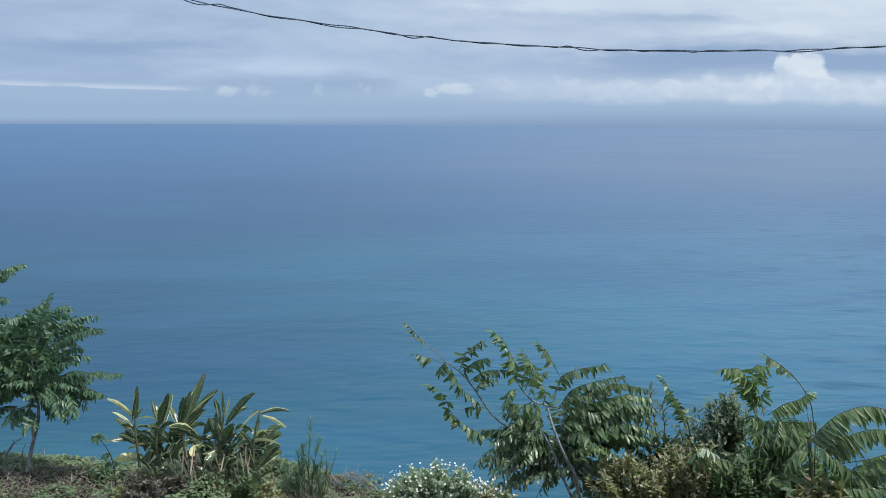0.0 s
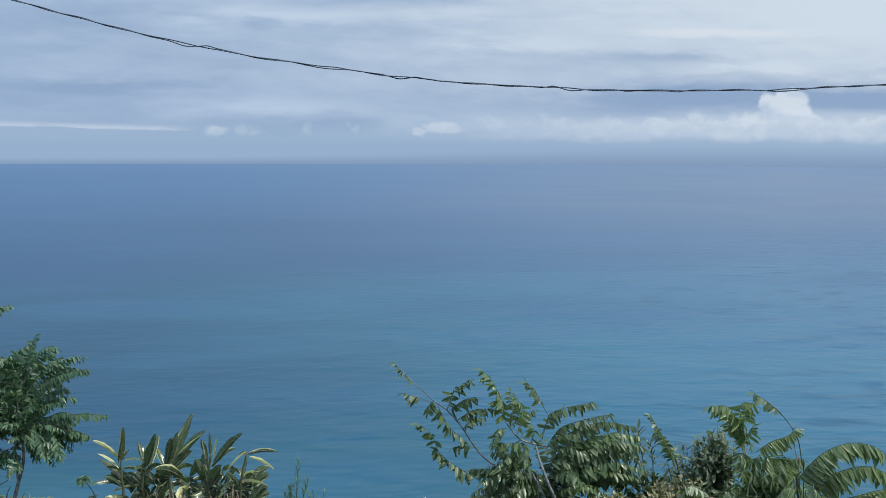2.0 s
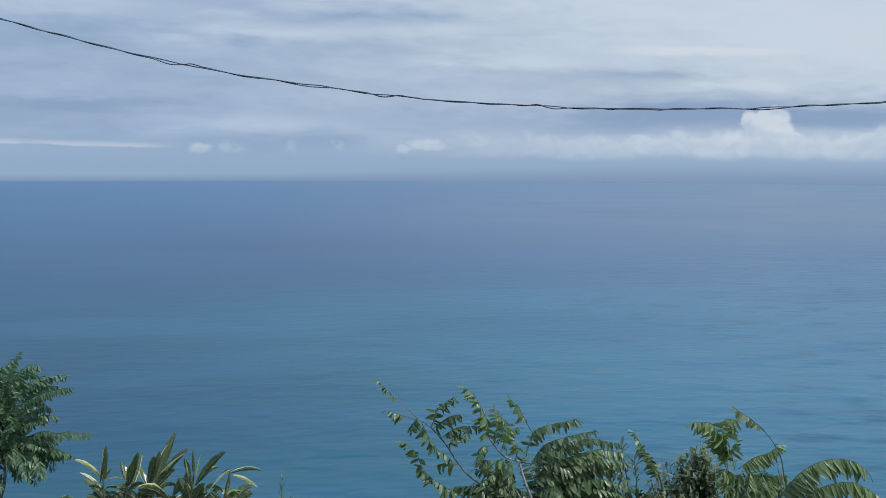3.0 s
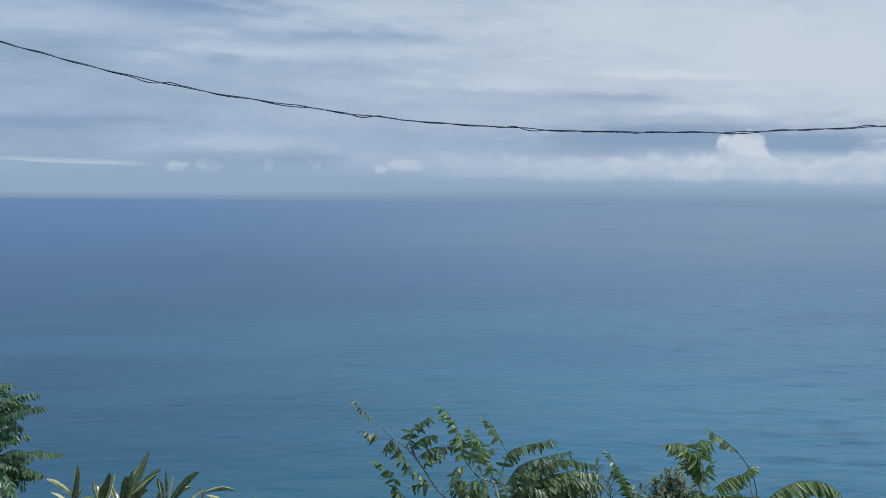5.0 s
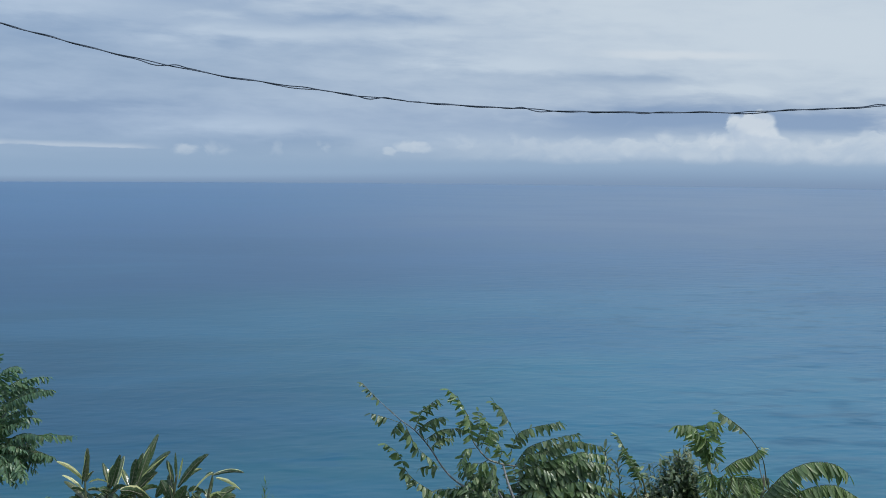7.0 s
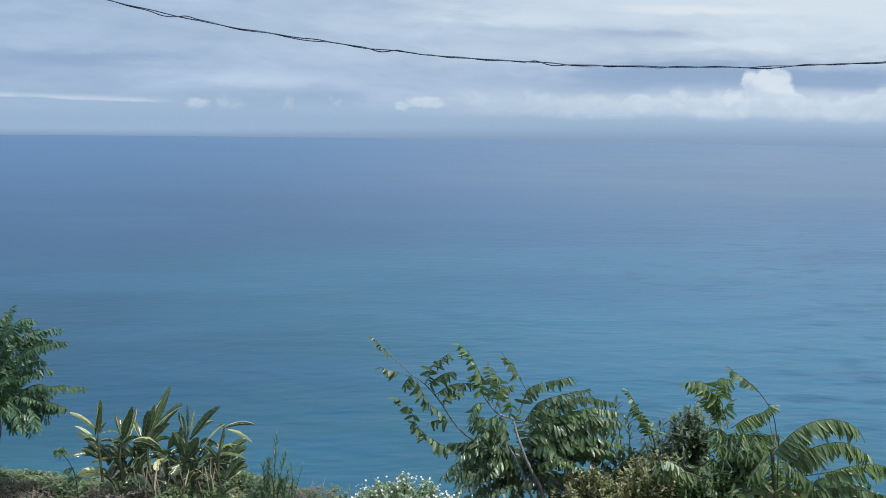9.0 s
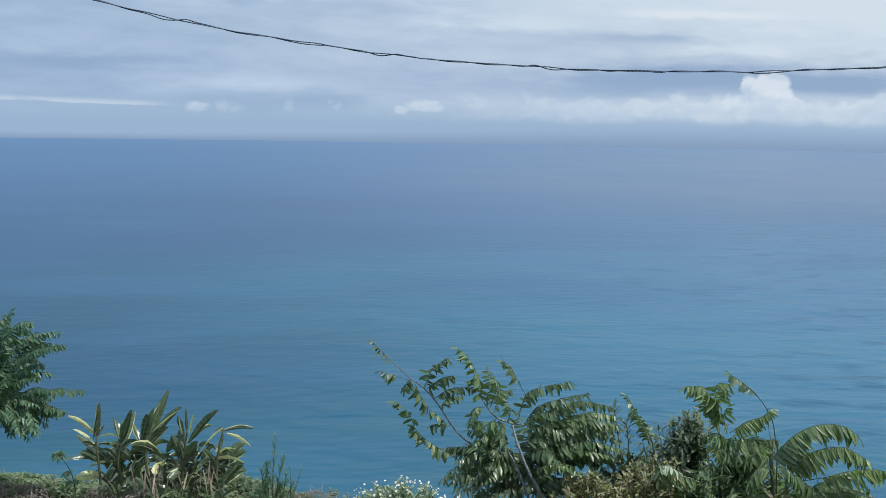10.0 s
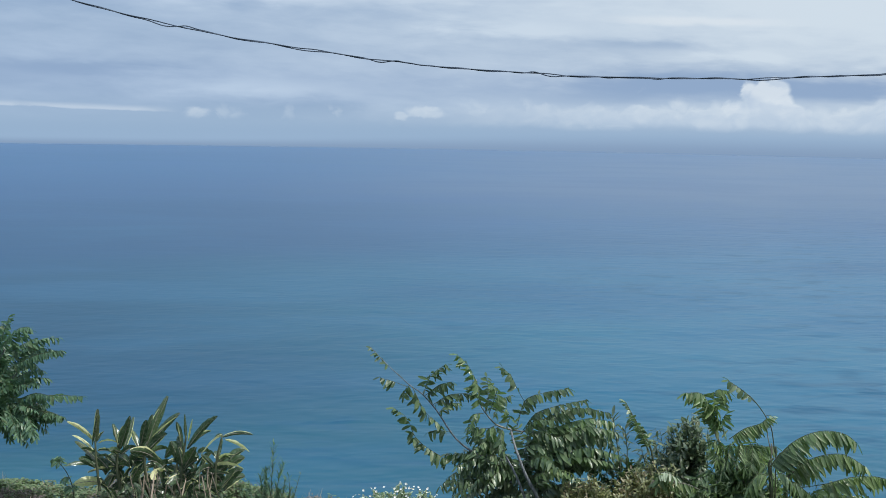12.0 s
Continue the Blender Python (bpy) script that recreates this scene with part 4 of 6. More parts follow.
# ---- dark compact shrub ----
shrub("dark_shrub", "compact shrub with small dark glossy drooping leaves", (3.032, 10.100, -0.769), (2.900, 10.050, 0.600), (0.36, 0.3, 0.36), 66, 30, 0.092, 0.32, LEAF_DARK, 51, rise=-0.25)
shrub("dark_shrub", "taller dark leafy shrub beside the broad-leaved plant", (3.298, 10.200, -0.814), (3.100, 10.150, 0.780), (0.20, 0.2, 0.30), 42, 26, 0.095, 0.32, LEAF_DARK, 52, rise=-0.25)

shrub("low_shrub", "low green shrub with narrow shiny leaves under the broad-leaved plant", (3.120, 9.450, -0.480), (3.060, 9.420, 0.360), (0.34, 0.20, 0.24), 60, 26, 0.085, 0.30, LEAF, 53, rise=-0.2)

# ---- plant with a broad leaf and upright fronds ----
random.seed(61)
plant = thing("broad_leaf_plant", (3.519, 9.600, -0.543), "upright bright green plant with one broad leaf and ribbed fronds", "plant")
limb(plant, [(3.551, 9.600, -0.110), (3.452, 9.600, 0.511), (3.389, 9.600, 0.591), (3.220, 9.600, 0.832), (3.155, 9.600, 0.971), (3.107, 9.600, 1.150)], 0.022, 0.007, BARK_PALE, "stem")
limb(plant, [(3.452, 9.600, 0.511), (3.423, 9.600, 0.692), (3.336, 9.600, 0.852)], 0.012, 0.006, STEM, "stem")
plume(plant, [(3.211, 9.600, 0.961), (3.097, 9.550, 1.179), (2.989, 9.500, 1.348), (2.812, 9.450, 1.372)], 0.135, LEAF_LIT, slim=0.26, close=0.75, gaps=0, droop=1.15, mess=0.25, single=True)
plume(plant, [(3.228, 9.620, 0.937), (3.156, 9.653, 1.113), (3.096, 9.687, 1.234), (3.011, 9.720, 1.291)], 0.13, LEAF_LIT, slim=0.26, close=0.75, gaps=0, droop=1.15, mess=0.25)
plume(plant, [(3.185, 9.550, 0.994), (3.118, 9.517, 1.216), (3.110, 9.483, 1.380), (3.205, 9.450, 1.398)], 0.15, LEAF_PALER, slim=0.22, close=0.6, gaps=0, droop=1.2, mess=0.22, single=True)
plume(plant, [(3.201, 9.570, 0.970), (3.171, 9.587, 1.132), (3.183, 9.603, 1.257), (3.238, 9.620, 1.290)], 0.14, LEAF_LIT, slim=0.24, close=0.7, gaps=0, droop=1.2, mess=0.25)
plume(plant, [(3.216, 9.500, 0.954), (3.184, 9.475, 1.090), (3.208, 9.450, 1.170)], 0.13, LEAF_LIT, slim=0.26, close=0.75, gaps=0, droop=1.15, mess=0.25)
plume(plant, [(3.298, 9.600, 0.877), (3.437, 9.567, 0.994), (3.569, 9.533, 1.052), (3.622, 9.500, 1.115)], 0.13, LEAF_PALER, slim=0.19, close=0.62, gaps=0, droop=1.3, mess=0.18, single=True)
plume(plant, [(3.478, 9.650, 0.759), (3.634, 9.675, 0.780), (3.801, 9.700, 0.778)], 0.12, LEAF_LIT, slim=0.20, close=0.65, gaps=0, droop=1.2)
plume(plant, [(3.246, 9.550, 0.768), (3.161, 9.482, 0.868), (3.127, 9.413, 0.732)], 0.13, LEAF_PALER, slim=0.14, droop=1.1, close=0.8)
plume(plant, [(3.286, 9.550, 0.748), (3.282, 9.497, 0.864), (3.218, 9.443, 0.643)], 0.13, LEAF_LIT, slim=0.14, droop=1.1, close=0.8)
plume(plant, [(3.343, 9.550, 0.768), (3.362, 9.450, 0.879), (3.298, 9.350, 0.714)], 0.13, LEAF_PALER, slim=0.14, droop=1.1, close=0.8)
plume(plant, [(3.383, 9.550, 0.748), (3.419, 9.445, 0.861), (3.373, 9.340, 0.678)], 0.13, LEAF_LIT, slim=0.14, droop=1.1, close=0.8)
plume(plant, [(3.404, 9.550, 0.728), (3.469, 9.426, 0.867), (3.416, 9.301, 0.691)], 0.13, LEAF, slim=0.14, droop=1.1, close=0.8)
plume(plant, [(3.444, 9.550, 0.708), (3.550, 9.482, 0.810), (3.591, 9.415, 0.673)], 0.13, LEAF_PALER, slim=0.14, droop=1.1, close=0.8)
plume(plant, [(3.425, 9.550, 0.688), (3.617, 9.555, 0.767), (3.721, 9.559, 0.686)], 0.13, LEAF_LIT, slim=0.14, droop=1.1, close=0.8)
plume(plant, [(3.447, 9.550, 0.648), (3.547, 9.411, 0.753), (3.598, 9.272, 0.624)], 0.13, LEAF_PALER, slim=0.14, droop=1.1, close=0.8)
plume(plant, [(3.367, 9.550, 0.688), (3.336, 9.573, 0.680), (3.333, 9.595, 0.512)], 0.13, LEAF, slim=0.14, droop=1.1, close=0.8)
plume(plant, [(3.327, 9.550, 0.708), (3.229, 9.491, 0.727), (3.187, 9.432, 0.607)], 0.13, LEAF, slim=0.14, droop=1.1, close=0.8)
plume(plant, [(3.429, 9.550, 0.608), (3.482, 9.484, 0.650), (3.524, 9.419, 0.513)], 0.13, LEAF, slim=0.14, droop=1.1, close=0.8)
plume(plant, [(3.391, 9.550, 0.608), (3.431, 9.606, 0.569), (3.460, 9.663, 0.387)], 0.13, LEAF, slim=0.14, droop=1.1, close=0.8)
plume(plant, [(3.399, 9.550, 0.808), (3.505, 9.525, 0.856), (3.612, 9.501, 0.844)], 0.13, LEAF, slim=0.14, droop=1.1, close=0.8)
plume(plant, [(3.205, 9.550, 0.827), (3.142, 9.486, 0.906), (3.084, 9.422, 0.887)], 0.13, LEAF_LIT, slim=0.14, droop=1.1, close=0.8)
blade(plant, (3.166, 9.500, 0.892), (3.147, 9.500, 1.080), 0, 0.05, BLADE_PALE, 0.6, 0.3)
blade(plant, (3.199, 9.500, 0.922), (3.257, 9.500, 1.001), 0, 0.035, BLADE_PALE, 0.4, 0.3)
crown(plant, (3.420, 9.600, 0.288), (3.420, 9.650, 0.440), (0.25, 0.18, 0.17), 18, 0.36, 0.125, LEAF_LIT, 62, 0.2)

# ---- a wiry climbing shoot above it ----
random.seed(71)
shoot = thing("wiry_shoot", (3.780, 9.600, -0.543), "wiry climbing shoot with a few leaves at its tip", "plant")
limb(shoot, [(3.797, 9.600, -0.081), (3.767, 9.600, 0.759), (3.755, 9.600, 0.753), (3.713, 9.600, 0.973), (3.643, 9.600, 1.112), (3.570, 9.600, 1.211), (3.487, 9.600, 1.300), (3.387, 9.600, 1.368), (3.267, 9.600, 1.447)], 0.0065, 0.003, STEM, "stem")
limb(shoot, [(3.773, 9.580, -0.073), (3.712, 9.580, 0.802), (3.725, 9.580, 0.739), (3.678, 9.580, 0.879), (3.649, 9.580, 1.058)], 0.006, 0.004, BARK_PALE, "stem")
plume(shoot, [(3.539, 9.600, 1.240), (3.441, 9.583, 1.333), (3.355, 9.567, 1.400), (3.245, 9.550, 1.469)], 0.085, LEAF, slim=0.5, bare=0.12, gaps=0, single=True)
plume(shoot, [(3.643, 9.600, 1.108), (3.682, 9.575, 1.123), (3.729, 9.551, 1.086)], 0.065, LEAF_PALE, slim=0.4, bare=0.3)

# ---- arching fronds at the end of the row ----
random.seed(81)
palm = thing("arching_frond_plant", (3.704, 9.300, -0.407), "plant with long arching bright green feathered fronds", "plant")
limb(palm, [(3.674, 9.300, 0.123), (3.610, 9.300, 0.618), (3.594, 9.300, 0.745), (3.636, 9.300, 0.790)], 0.02, 0.009, STEM, "stem")
limb(palm, [(3.834, 9.300, 0.123), (3.759, 9.300, 0.490), (3.787, 9.300, 0.618), (3.845, 9.300, 0.673)], 0.018, 0.009, STEM, "stem")
plume(palm, [(3.595, 9.300, 0.697), (3.754, 9.280, 0.912), (3.918, 9.260, 1.027), (4.085, 9.240, 1.073), (4.257, 9.220, 1.049), (4.369, 9.200, 0.974)], 0.165, LEAF_LIT, slim=0.21, close=0.62, gaps=0, droop=1.35, rach=0.0042, mess=0.17, single=True)
plume(palm, [(3.828, 9.300, 0.697), (3.929, 9.250, 0.781), (4.065, 9.200, 0.851), (4.238, 9.150, 0.873), (4.425, 9.100, 0.773)], 0.165, LEAF_PALER, slim=0.21, close=0.62, gaps=0, droop=1.35, rach=0.0042, mess=0.17, single=True)
plume(palm, [(3.689, 9.360, 0.704), (3.846, 9.410, 0.817), (4.035, 9.460, 0.727)], 0.165, LEAF_PALER, slim=0.21, close=0.62, gaps=0, droop=1.35, rach=0.0042, mess=0.17, single=True)
plume(palm, [(3.739, 9.340, 0.638), (3.909, 9.365, 0.675), (4.068, 9.390, 0.621)], 0.16, LEAF_PALER, slim=0.21, close=0.62, gaps=0, droop=1.35, rach=0.0042, mess=0.17)
plume(palm, [(3.587, 9.280, 0.703), (3.677, 9.255, 0.848), (3.789, 9.230, 0.910)], 0.15, LEAF, slim=0.21, close=0.62, gaps=0, droop=1.35, rach=0.0042, mess=0.17)
plume(palm, [(3.912, 9.300, 0.505), (4.133, 9.275, 0.550), (4.334, 9.250, 0.617), (4.536, 9.225, 0.644), (4.724, 9.200, 0.613)], 0.165, LEAF_PALER, slim=0.21, close=0.62, gaps=0, droop=1.35, rach=0.0042, mess=0.17, single=True, bare=0.22)
plume(palm, [(3.884, 9.250, 0.339), (4.068, 9.225, 0.400), (4.288, 9.200, 0.427), (4.495, 9.175, 0.394), (4.738, 9.150, 0.339)], 0.16, LEAF_LIT, slim=0.21, close=0.62, gaps=0, droop=1.35, rach=0.0042, mess=0.17, single=True)
plume(palm, [(3.813, 9.200, 0.303), (4.013, 9.167, 0.316), (4.267, 9.133, 0.310), (4.540, 9.100, 0.268)], 0.16, LEAF_LIT, slim=0.21, close=0.62, gaps=0, droop=1.35, rach=0.0042, mess=0.17)
plume(palm, [(3.614, 9.200, 0.667), (3.683, 9.150, 0.684), (3.776, 9.100, 0.575)], 0.14, LEAF_LIT, slim=0.21, close=0.62, gaps=0, droop=1.35, rach=0.0042, mess=0.17)
plume(palm, [(3.652, 9.200, 0.613), (3.775, 9.150, 0.612), (3.921, 9.100, 0.503)], 0.14, LEAF, slim=0.21, close=0.62, gaps=0, droop=1.35, rach=0.0042, mess=0.17)
plume(palm, [(3.581, 9.250, 0.632), (3.454, 9.200, 0.667), (3.354, 9.150, 0.558)], 0.14, LEAF_LIT, slim=0.21, close=0.62, gaps=0, droop=1.35, rach=0.0042, mess=0.17)
crown(palm, (3.731, 9.300, 0.067), (3.987, 9.350, 0.200), (0.50, 0.2, 0.15), 16, 0.5, 0.14, LEAF_LIT, 82, 0.3, arch=0.14)
random.seed(85)
fern = thing("drooping_frond_plant", (2.798, 9.500, -0.498), "low plant with pale drooping fronds among the shrubs", "plant")
limb(fern, [(2.532, 9.500, -0.013), (2.529, 9.500, 0.268), (2.514, 9.500, 0.417), (2.559, 9.500, 0.507)], 0.014, 0.007, BARK_PALE, "stem")
plume(fern, [(2.546, 9.450, 0.520), (2.804, 9.425, 0.503), (2.923, 9.400, 0.472), (3.062, 9.375, 0.393), (3.121, 9.350, 0.297)], 0.125, LEAF_PALER, slim=0.17, close=1.2, gaps=0.04, droop=1.3, rach=0.006, stem=BARK_PALE, single=True)
plume(fern, [(2.551, 9.450, 0.524), (2.632, 9.400, 0.618), (2.745, 9.350, 0.572)], 0.10, LEAF_PALE, slim=0.26, droop=0.7, stem=BARK_PALE)
plume(fern, [(2.552, 9.450, 0.509), (2.598, 9.400, 0.582), (2.554, 9.350, 0.489)], 0.11, LEAF, slim=0.3)
crown(fern, (2.939, 9.500, -0.014), (3.118, 9.550, 0.200), (0.36, 0.2, 0.14), 16, 0.46, 0.13, LEAF_LIT, 86, 0.3, arch=0.12)
shrub("low_shrub", "mixed dark green shrub filling the foot of the row", (3.715, 9.900, -0.679), (3.640, 9.850, 0.170), (0.58, 0.3, 0.40), 110, 34, 0.095, 0.30, LEAF_LIT, 87)
shrub("low_shrub", "mixed dark green shrub under the arching fronds", (4.471, 9.800, -0.634), (4.455, 9.800, 0.060), (0.50, 0.3, 0.28), 70, 34, 0.095, 0.36, LEAF, 88)

shrub("low_shrub", "low yellow-green leafy shrub in front of the arching fronds", (3.744, 9.200, -0.362), (3.709, 9.200, 0.239), (0.3189, 0.18, 0.1543), 34, 24, 0.09773, 0.44, LEAF_BROWN, 89)

# ---- feathery tree at the other end ----
random.seed(91)
small = thing("feathery_tree", (-4.416, 11.300, -0.332), "small thin-trunked tree with a dense crown of fine feathered leaves", "tree")
limb(small, [(-4.415, 11.300, -0.312), (-4.373, 11.300, -0.126), (-4.328, 11.300, 0.048), (-4.273, 11.300, 0.244), (-4.256, 11.300, 0.395), (-4.266, 11.300, 0.631), (-4.300, 11.300, 1.016), (-4.142, 11.300, 1.334)], 0.026, 0.008, BARK, "trunk")
limb(small, [(-4.320, 11.280, 0.055), (-4.326, 11.280, 0.185), (-4.280, 11.280, 0.379)], 0.012, 0.009, BARK_PALE)
limb(small, [(-4.255, 11.300, 0.417), (-4.425, 11.300, 0.545), (-4.671, 11.300, 0.583), (-5.041, 11.300, 0.629)], 0.013, 0.006, BARK_PALE)
limb(small, [(-4.252, 11.300, 0.481), (-4.154, 11.300, 0.578), (-3.985, 11.300, 0.654), (-3.753, 11.300, 0.762)], 0.012, 0.005, BARK_PALE)
limb(small, [(-4.260, 11.300, 0.524), (-4.472, 11.300, 0.416), (-4.803, 11.300, 0.437)], 0.012, 0.005, BARK)
limb(small, [(-4.273, 11.300, 0.696), (-4.117, 11.300, 0.952), (-3.900, 11.300, 1.208)], 0.011, 0.004, BARK)
limb(small, [(-4.289, 11.300, 0.803), (-4.526, 11.300, 1.015), (-4.825, 11.300, 1.204), (-5.050, 11.300, 1.582), (-4.792, 11.300, 1.833), (-4.520, 11.300, 1.980)], 0.013, 0.004, BARK)
plume(small, [(-3.980, 11.300, 0.782), (-3.678, 11.329, 0.818), (-3.338, 11.358, 0.801)], 0.09, LEAF_TREE, slim=0.32, close=0.72, droop=0.95, gaps=0.03, bare=0.08)
plume(small, [(-4.043, 11.300, 0.761), (-3.790, 11.174, 0.880), (-3.546, 11.047, 0.872)], 0.09, LEAF_TREE, slim=0.32, close=0.72, droop=0.95, gaps=0.03, bare=0.08)
plume(small, [(-3.984, 11.300, 0.697), (-3.807, 11.394, 0.693), (-3.698, 11.488, 0.482)], 0.09, LEAF_TREE, slim=0.32, close=0.72, droop=0.95, gaps=0.03, bare=0.08)
plume(small, [(-4.090, 11.300, 0.632), (-3.879, 11.165, 0.628), (-3.745, 11.031, 0.424)], 0.09, LEAF_TREE, slim=0.32, close=0.72, droop=0.95, gaps=0.03, bare=0.08)
plume(small, [(-4.153, 11.300, 0.610), (-4.069, 11.340, 0.470), (-3.956, 11.380, 0.263)], 0.09, LEAF_TREE, slim=0.32, close=0.72, droop=0.95, gaps=0.03, bare=0.08)
plume(small, [(-4.219, 11.300, 0.524), (-4.163, 11.363, 0.420), (-4.169, 11.426, 0.292)], 0.09, LEAF_TREE, slim=0.32, close=0.72, droop=0.95, gaps=0.03, bare=0.08)
plume(small, [(-4.197, 11.300, 0.546), (-3.984, 11.164, 0.564), (-3.903, 11.029, 0.414)], 0.09, LEAF_TREE, slim=0.32, close=0.72, droop=0.95, gaps=0.03, bare=0.08)
plume(small, [(-4.140, 11.300, 0.910), (-3.884, 11.349, 1.005), (-3.713, 11.398, 0.989)], 0.09, LEAF_TREE, slim=0.32, close=0.72, droop=0.95, gaps=0.03, bare=0.08)
plume(small, [(-4.163, 11.300, 0.846), (-3.934, 11.248, 0.966), (-3.752, 11.196, 0.990)], 0.09, LEAF_TREE, slim=0.32, close=0.72, droop=0.95, gaps=0.03, bare=0.08)
plume(small, [(-4.173, 11.300, 1.080), (-3.921, 11.299, 1.208), (-3.669, 11.298, 1.315)], 0.09, LEAF_TREE, slim=0.32, close=0.72, droop=0.95, gaps=0.03, bare=0.08)
plume(small, [(-4.110, 11.300, 1.122), (-3.769, 11.162, 1.302), (-3.454, 11.024, 1.386)], 0.09, LEAF_TREE, slim=0.32, close=0.72, droop=0.95, gaps=0.03, bare=0.08)
plume(small, [(-4.349, 11.300, 0.395), (-4.384, 11.171, 0.369), (-4.321, 11.042, 0.250)], 0.09, LEAF_TREE, slim=0.32, close=0.72, droop=0.95, gaps=0.03, bare=0.08)
plume(small, [(-4.410, 11.300, 0.416), (-4.518, 11.203, 0.402), (-4.566, 11.107, 0.325)], 0.09, LEAF_TREE, slim=0.32, close=0.72, droop=0.95, gaps=0.03, bare=0.08)
plume(small, [(-4.389, 11.300, 0.416), (-4.531, 11.389, 0.346), (-4.616, 11.478, 0.165)], 0.09, LEAF_TREE, slim=0.32, close=0.72, droop=0.95, gaps=0.03, bare=0.08)
plume(small, [(-4.328, 11.300, 0.395), (-4.317, 11.207, 0.337), (-4.245, 11.114, 0.281)], 0.09, LEAF_TREE, slim=0.32, close=0.72, droop=0.95, gaps=0.03, bare=0.08)
plume(small, [(-4.471, 11.300, 0.438), (-4.654, 11.341, 0.425), (-4.781, 11.383, 0.304)], 0.09, LEAF_TREE, slim=0.32, close=0.72, droop=0.95, gaps=0.03, bare=0.08)
plume(small, [(-3.939, 11.300, 0.761), (-3.825, 11.383, 0.674), (-3.773, 11.466, 0.543)], 0.09, LEAF_TREE, slim=0.32, close=0.72, droop=0.95, gaps=0.03, bare=0.08)
plume(small, [(-4.047, 11.300, 0.654), (-3.975, 11.386, 0.608), (-3.907, 11.472, 0.410)], 0.09, LEAF_TREE, slim=0.32, close=0.72, droop=0.95, gaps=0.03, bare=0.08)
plume(small, [(-4.082, 11.300, 0.803), (-3.898, 11.243, 0.798), (-3.714, 11.185, 0.814)], 0.09, LEAF_TREE, slim=0.32, close=0.72, droop=0.95, gaps=0.03, bare=0.08)
plume(small, [(-4.032, 11.300, 1.016), (-3.845, 11.245, 1.115), (-3.704, 11.190, 1.129)], 0.09, LEAF_TREE, slim=0.32, close=0.72, droop=0.95, gaps=0.03, bare=0.08)
plume(small, arched([(-4.224, 11.300, 1.333), (-4.125, 11.286, 1.589), (-4.084, 11.272, 1.721)], 0.035), 0.09, LEAF_TREE, slim=0.32, close=0.72, droop=0.95, gaps=0.03, bare=0.08)
plume(small, arched([(-4.265, 11.300, 1.333), (-4.253, 11.346, 1.513), (-4.181, 11.392, 1.642)], 0.035), 0.09, LEAF_TREE, slim=0.32, close=0.72, droop=0.95, gaps=0.03, bare=0.08)
plume(small, arched([(-4.183, 11.300, 1.333), (-3.989, 11.186, 1.567), (-3.835, 11.072, 1.662)], 0.035), 0.09, LEAF_TREE, slim=0.32, close=0.72, droop=0.95, gaps=0.03, bare=0.08)
plume(small, arched([(-4.143, 11.300, 1.291), (-3.985, 11.340, 1.474), (-3.912, 11.379, 1.572)], 0.035), 0.09, LEAF_TREE, slim=0.32, close=0.72, droop=0.95, gaps=0.03, bare=0.08)
plume(small, [(-4.105, 11.300, 1.228), (-3.785, 11.351, 1.430), (-3.594, 11.403, 1.445)], 0.09, LEAF_TREE, slim=0.32, close=0.72, droop=0.95, gaps=0.03, bare=0.08)
plume(small, [(-4.066, 11.300, 1.186), (-3.794, 11.366, 1.321), (-3.582, 11.433, 1.281)], 0.09, LEAF_TREE, slim=0.32, close=0.72, droop=0.95, gaps=0.03, bare=0.08)
plume(small, arched([(-4.327, 11.300, 1.312), (-4.331, 11.169, 1.486), (-4.400, 11.038, 1.523)], 0.035), 0.09, LEAF_TREE, slim=0.32, close=0.72, droop=0.95, gaps=0.03, bare=0.08)
plume(small, [(-4.370, 11.300, 1.269), (-4.541, 11.387, 1.398), (-4.700, 11.474, 1.400)], 0.09, LEAF_TREE, slim=0.32, close=0.72, droop=0.95, gaps=0.03, bare=0.08)
plume(small, arched([(-4.394, 11.300, 1.206), (-4.380, 11.182, 1.400), (-4.288, 11.064, 1.549)], 0.035), 0.09, LEAF_TREE, slim=0.32, close=0.72, droop=0.95, gaps=0.03, bare=0.08)
plume(small, arched([(-4.328, 11.300, 1.291), (-4.297, 11.242, 1.492), (-4.209, 11.184, 1.608)], 0.035), 0.09, LEAF_TREE, slim=0.32, close=0.72, droop=0.95, gaps=0.03, bare=0.08)
plume(small, arched([(-4.102, 11.300, 1.292), (-3.956, 11.307, 1.396), (-3.842, 11.313, 1.480)], 0.035), 0.09, LEAF_TREE, slim=0.32, close=0.72, droop=0.95, gaps=0.03, bare=0.08)
plume(small, [(-4.084, 11.300, 1.249), (-3.944, 11.380, 1.296), (-3.803, 11.461, 1.343)], 0.09, LEAF_TREE, slim=0.32, close=0.72, droop=0.95, gaps=0.03, bare=0.08)
plume(small, [(-4.026, 11.300, 1.165), (-3.860, 11.242, 1.221), (-3.741, 11.183, 1.151)], 0.09, LEAF_TREE, slim=0.32, close=0.72, droop=0.95, gaps=0.03, bare=0.08)
plume(small, [(-4.435, 11.300, 1.206), (-4.587, 11.382, 1.272), (-4.764, 11.464, 1.274)], 0.09, LEAF_TREE, slim=0.32, close=0.72, droop=0.95, gaps=0.03, bare=0.08)
plume(small, [(-4.732, 11.300, 1.813), (-4.537, 11.291, 1.982), (-4.331, 11.282, 2.042)], 0.09, LEAF_TREE, slim=0.32, close=0.72, droop=0.95, gaps=0.03, bare=0.08)
